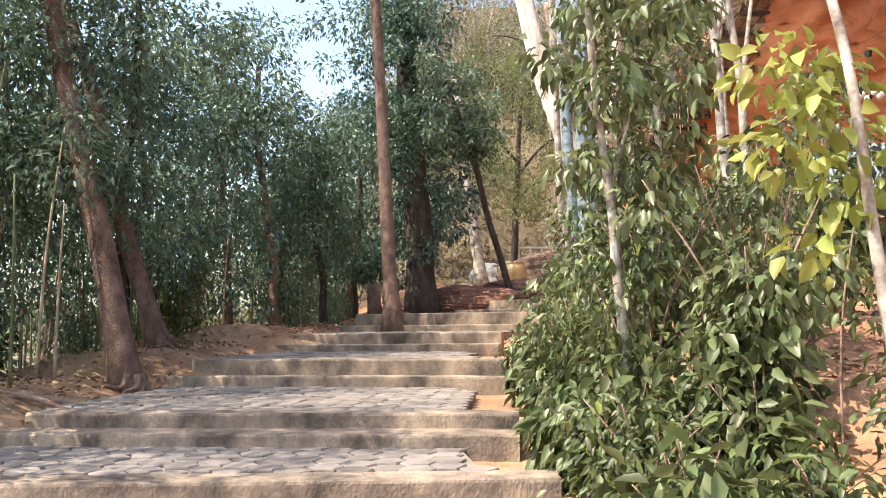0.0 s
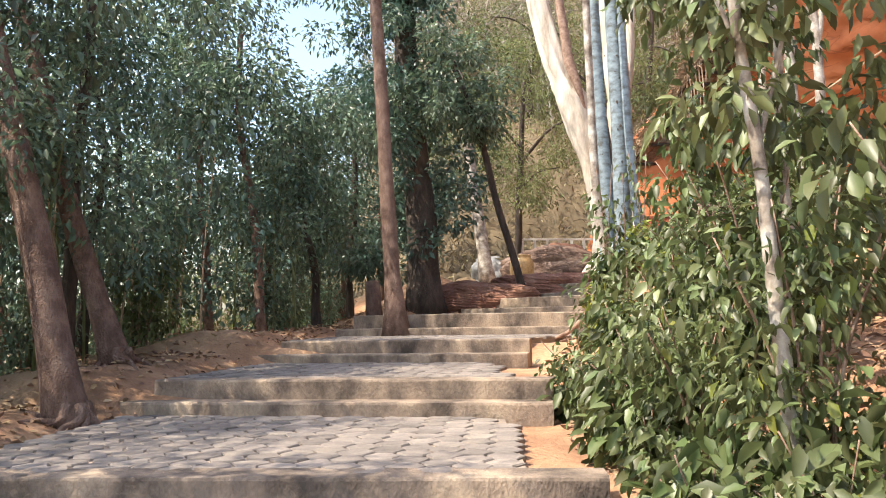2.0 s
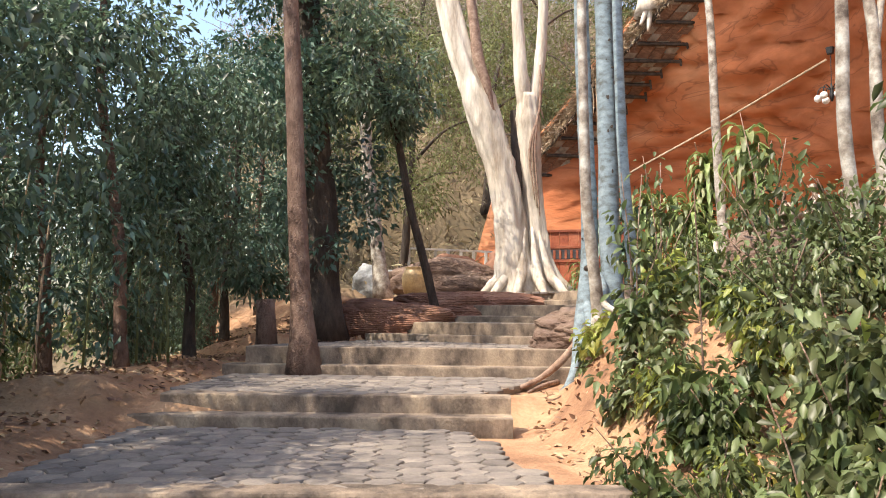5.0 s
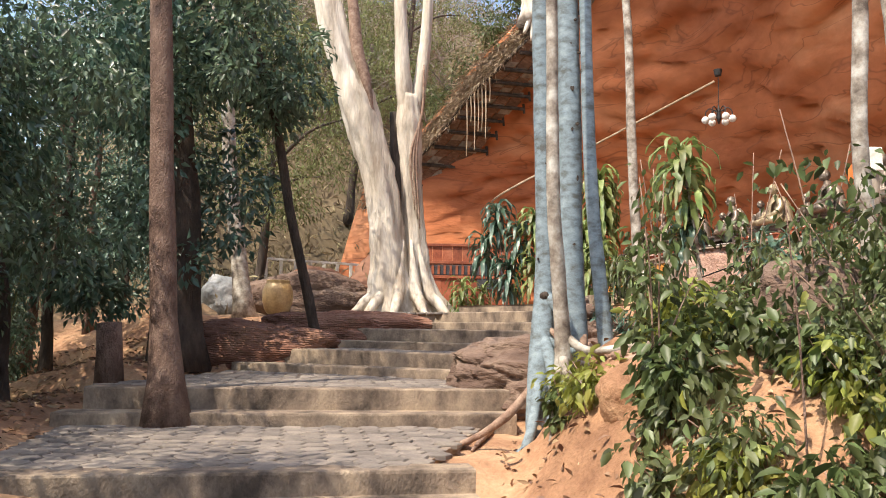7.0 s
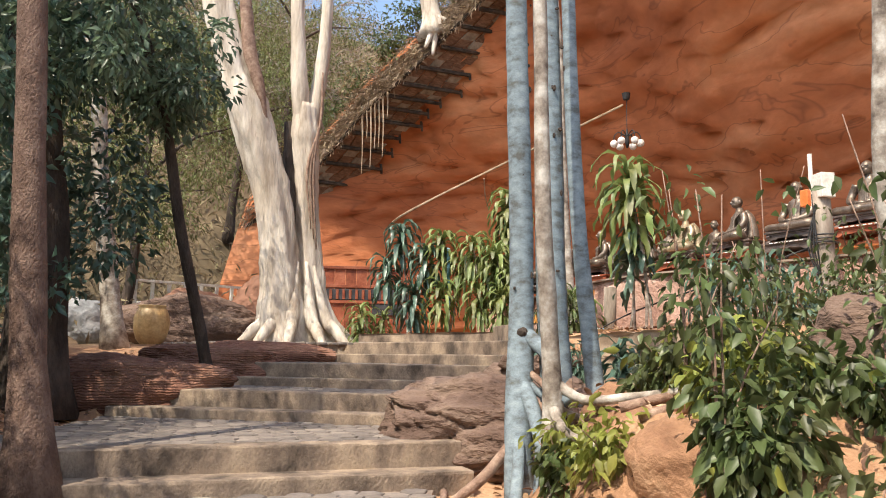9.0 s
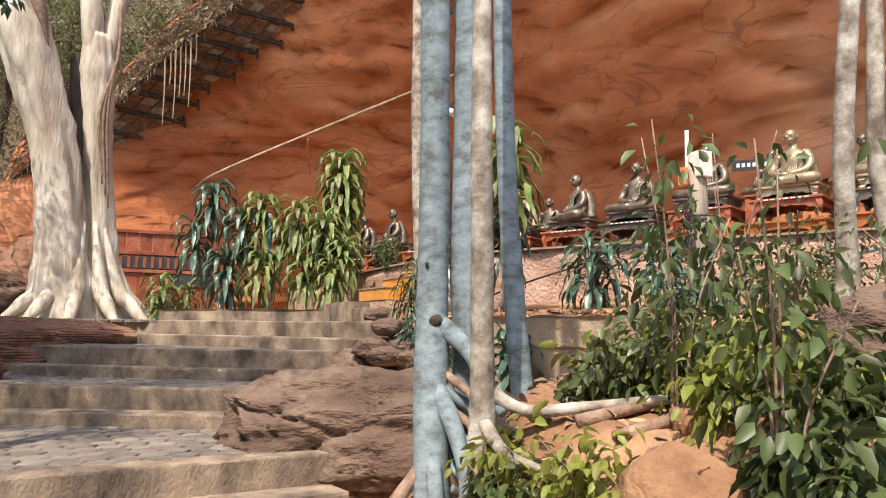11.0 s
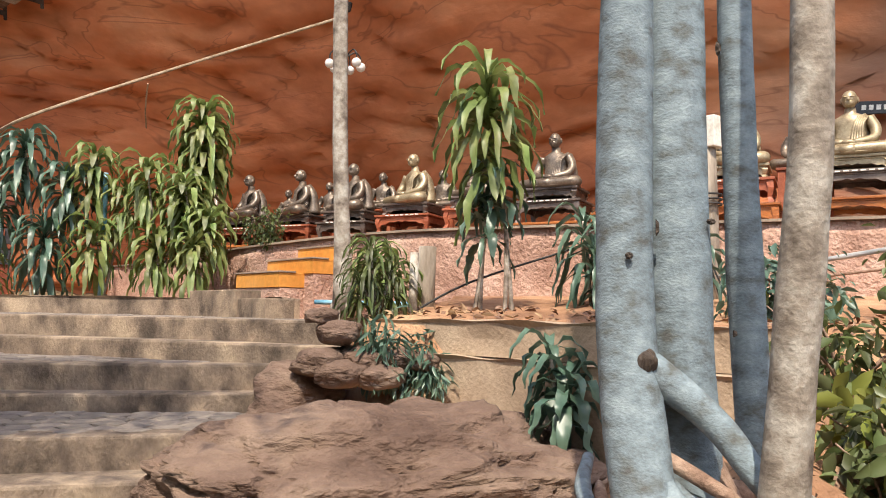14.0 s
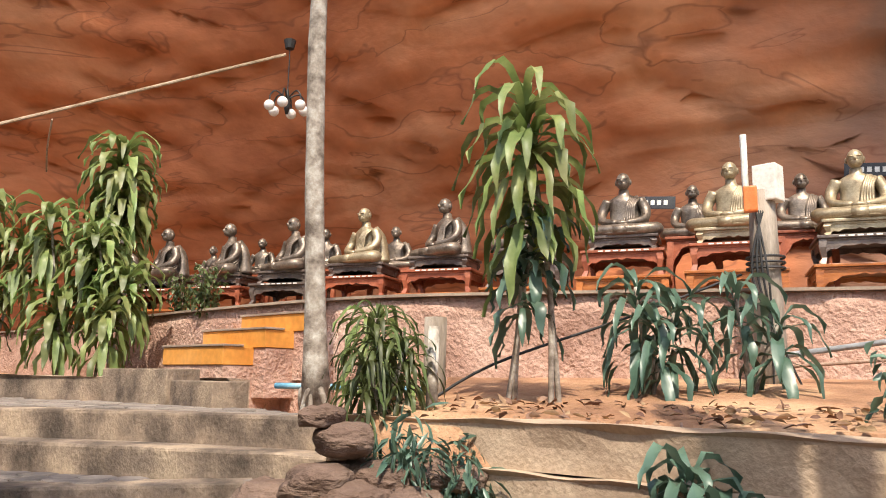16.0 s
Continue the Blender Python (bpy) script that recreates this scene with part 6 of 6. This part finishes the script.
# ---- litter, roots and twigs on the ground ----
n = 17000
lx, ly = rng.random(n) * 15 - 7.5, 4 + rng.random(n) * 26
ok = [(a, b) for a, b in zip(lx, ly) if a < interp(b, (0, 12, 16, 20, 25, 28), (-4.5, -4.3, -3.6, -2.8, -0.2, 2.0)) or a > interp(b, (0, 12, 16, 18, 20, 21.5, 23), (1.0, 0.95, 1.35, 2.6, 4.6, 6.6, 40))]
lp = np.array([(a, b, ground_height(a, b) + 0.025) for a, b in ok])
lw = rng.normal(size=(len(lp), 3)) * np.array([1, 1, 0.25]) + np.array([0, 0, 0.1])
tagged(part("leaf_litter", leaf_mesh("leaf_litter", lp, lw, 0.07 + 0.09 * rng.random(len(lp)), 0.03 + 0.035 * rng.random(len(lp)), M_DRY)), "dry brown leaves scattered on the soil", "leaves", kind="stuff")
for k, pts in enumerate((((-4.9, 9.6), (-4.2, 10.0), (-3.7, 9.9)), ((-5.6, 9.2), (-4.8, 9.5), (-4.0, 9.4)), ((-4.0, 10.4), (-3.6, 11.0), (-3.9, 11.9)), ((-4.4, 11.6), (-3.9, 12.0), (-4.1, 12.6)),
                         ((-3.2, 14.6), (-3.6, 15.4), (-3.3, 16.0)), ((3.0, 19.2), (2.4, 18.3), (1.9, 17.6)), ((4.6, 18.2), (5.0, 18.9), (5.6, 19.4)), ((5.2, 17.6), (4.8, 18.5), (5.3, 19.9)),
                         ((4.2, 18.0), (4.9, 18.2), (5.5, 18.4)), ((3.0, 16.6), (3.6, 16.0), (4.4, 15.6)), ((2.9, 16.2), (3.3, 15.8), (3.9, 15.9)), ((2.7, 15.8), (3.2, 15.4), (3.6, 15.5)), ((-2.6, 20.2), (-2.0, 19.7), (-1.4, 20.0)))):
    line = smooth_line([(x, y, ground_height(x, y) + 0.02 + 0.03 * (i == 1)) for i, (x, y) in enumerate(pts)], 7)
    tagged(part("surface_root", mesh_of("surface_root", *tube(line, taper(len(line), 0.055, 0.02), 8, 0, k, 0.25), M_ROOT, True)), "dry root running over the soil", "root", "surface roots")


for k in range(16):
    q = random.Random(k + 300)
    x, y = q.uniform(4.3, 5.6), q.uniform(17.6, 19.4)
    a, ln = q.uniform(-0.6, 0.9), q.uniform(0.5, 1.2)
    row = [(x + ln * f * math.cos(a) + 0.12 * math.sin(5 * f + k), y + ln * f * math.sin(a) + 0.1 * math.cos(4 * f + k)) for f in (0, 0.35, 0.7, 1.0)]
    line = smooth_line([(u, v, ground_height(u, v) + 0.015 + 0.05 * (i in (1, 2))) for i, (u, v) in enumerate(row)], 5)
    tagged(part("surface_root", mesh_of("surface_root", *tube(line, taper(len(line), 0.03, 0.01), 6, 0, k, 0.25), M_ROOT, True)), "thin dry root tangled over the sandy soil", "root", "tangled thin roots")


# ---- paved terraces: a bed with hexagonal pavers ----
HEX = {}
def hex_mesh(k):
    if k not in HEX:
        r = random.Random(k)
        ring = []
        for i in range(6):
            a = math.pi / 3 * i + r.uniform(-0.12, 0.12)
            q = 0.163 * r.uniform(0.93, 1.02)
            ring.append((q * math.cos(a), q * math.sin(a)))
        v = [(x, y, -0.03) for x, y in ring] + [(x, y, 0.012) for x, y in ring] + [(x * 0.93, y * 0.93, 0.022 + r.uniform(-0.004, 0.004)) for x, y in ring]
        f = [(i, (i + 1) % 6, 6 + (i + 1) % 6, 6 + i) for i in range(6)] + [(6 + i, 6 + (i + 1) % 6, 12 + (i + 1) % 6, 12 + i) for i in range(6)] + [tuple(range(12, 18))]
        HEX[k] = mesh_of("paver", v, f, M_PAVER)
    return HEX[k]


for idx, (poly, z, a3, b3) in enumerate(POLYS):
    bed = tagged(part("pavement", mesh_of("pavement", *prism(poly, z - 0.45, z - 0.022), M_TREAD)), "terrace of worn grey hexagonal pavers between steps", "pavement", "paved terraces", "structure")
    ang = math.atan2(b3[1] - a3[1], b3[0] - a3[0])
    ux, uy = Vector((math.cos(ang), math.sin(ang))), Vector((-math.sin(ang), math.cos(ang)))
    cx, cy = sum(p[0] for p in poly) / len(poly), sum(p[1] for p in poly) / len(poly)
    cells = []
    for r in range(-40, 41):
        for c in range(-40, 41):
            p = Vector((cx, cy)) + ux * (c * 0.252) + uy * (r * 0.291 + (0.1455 if c % 2 else 0))
            if inside(p, poly):
                cells.append(p)
    cells.sort(key=lambda p: (p - Vector((0, 18))).length)
    rest = []
    for k, p in enumerate(cells):
        jit = rng.normal(size=3) * 0.006
        mm = Matrix.Translation((p.x + jit[0], p.y + jit[1], z - 0.022 + jit[2] * 0.6)) @ Matrix.Rotation(ang + rng.normal() * 0.05, 4, "Z") @ Matrix.Rotation(rng.normal() * 0.012, 4, "X")
        if k < 290:
            part("paver", hex_mesh(k % 14), bed, m=mm)
        else:
            rest.append(mm)
    if rest:
        pieces = []
        for k, mm in enumerate(rest):
            me = hex_mesh(k % 14)
            pieces.append(([mm @ v.co for v in me.vertices], [tuple(q.vertices) for q in me.polygons]))
        tagged(part("paver", mesh_of("pavers", *joined(pieces), M_PAVER), bed), kind="stuff")

# ---- plan units to metres ----
for ob in scene.objects:
    if ob.parent is None and ob.type in ("MESH", "EMPTY"):
        ob.matrix_basis = Matrix.Scale(S, 4) @ ob.matrix_basis
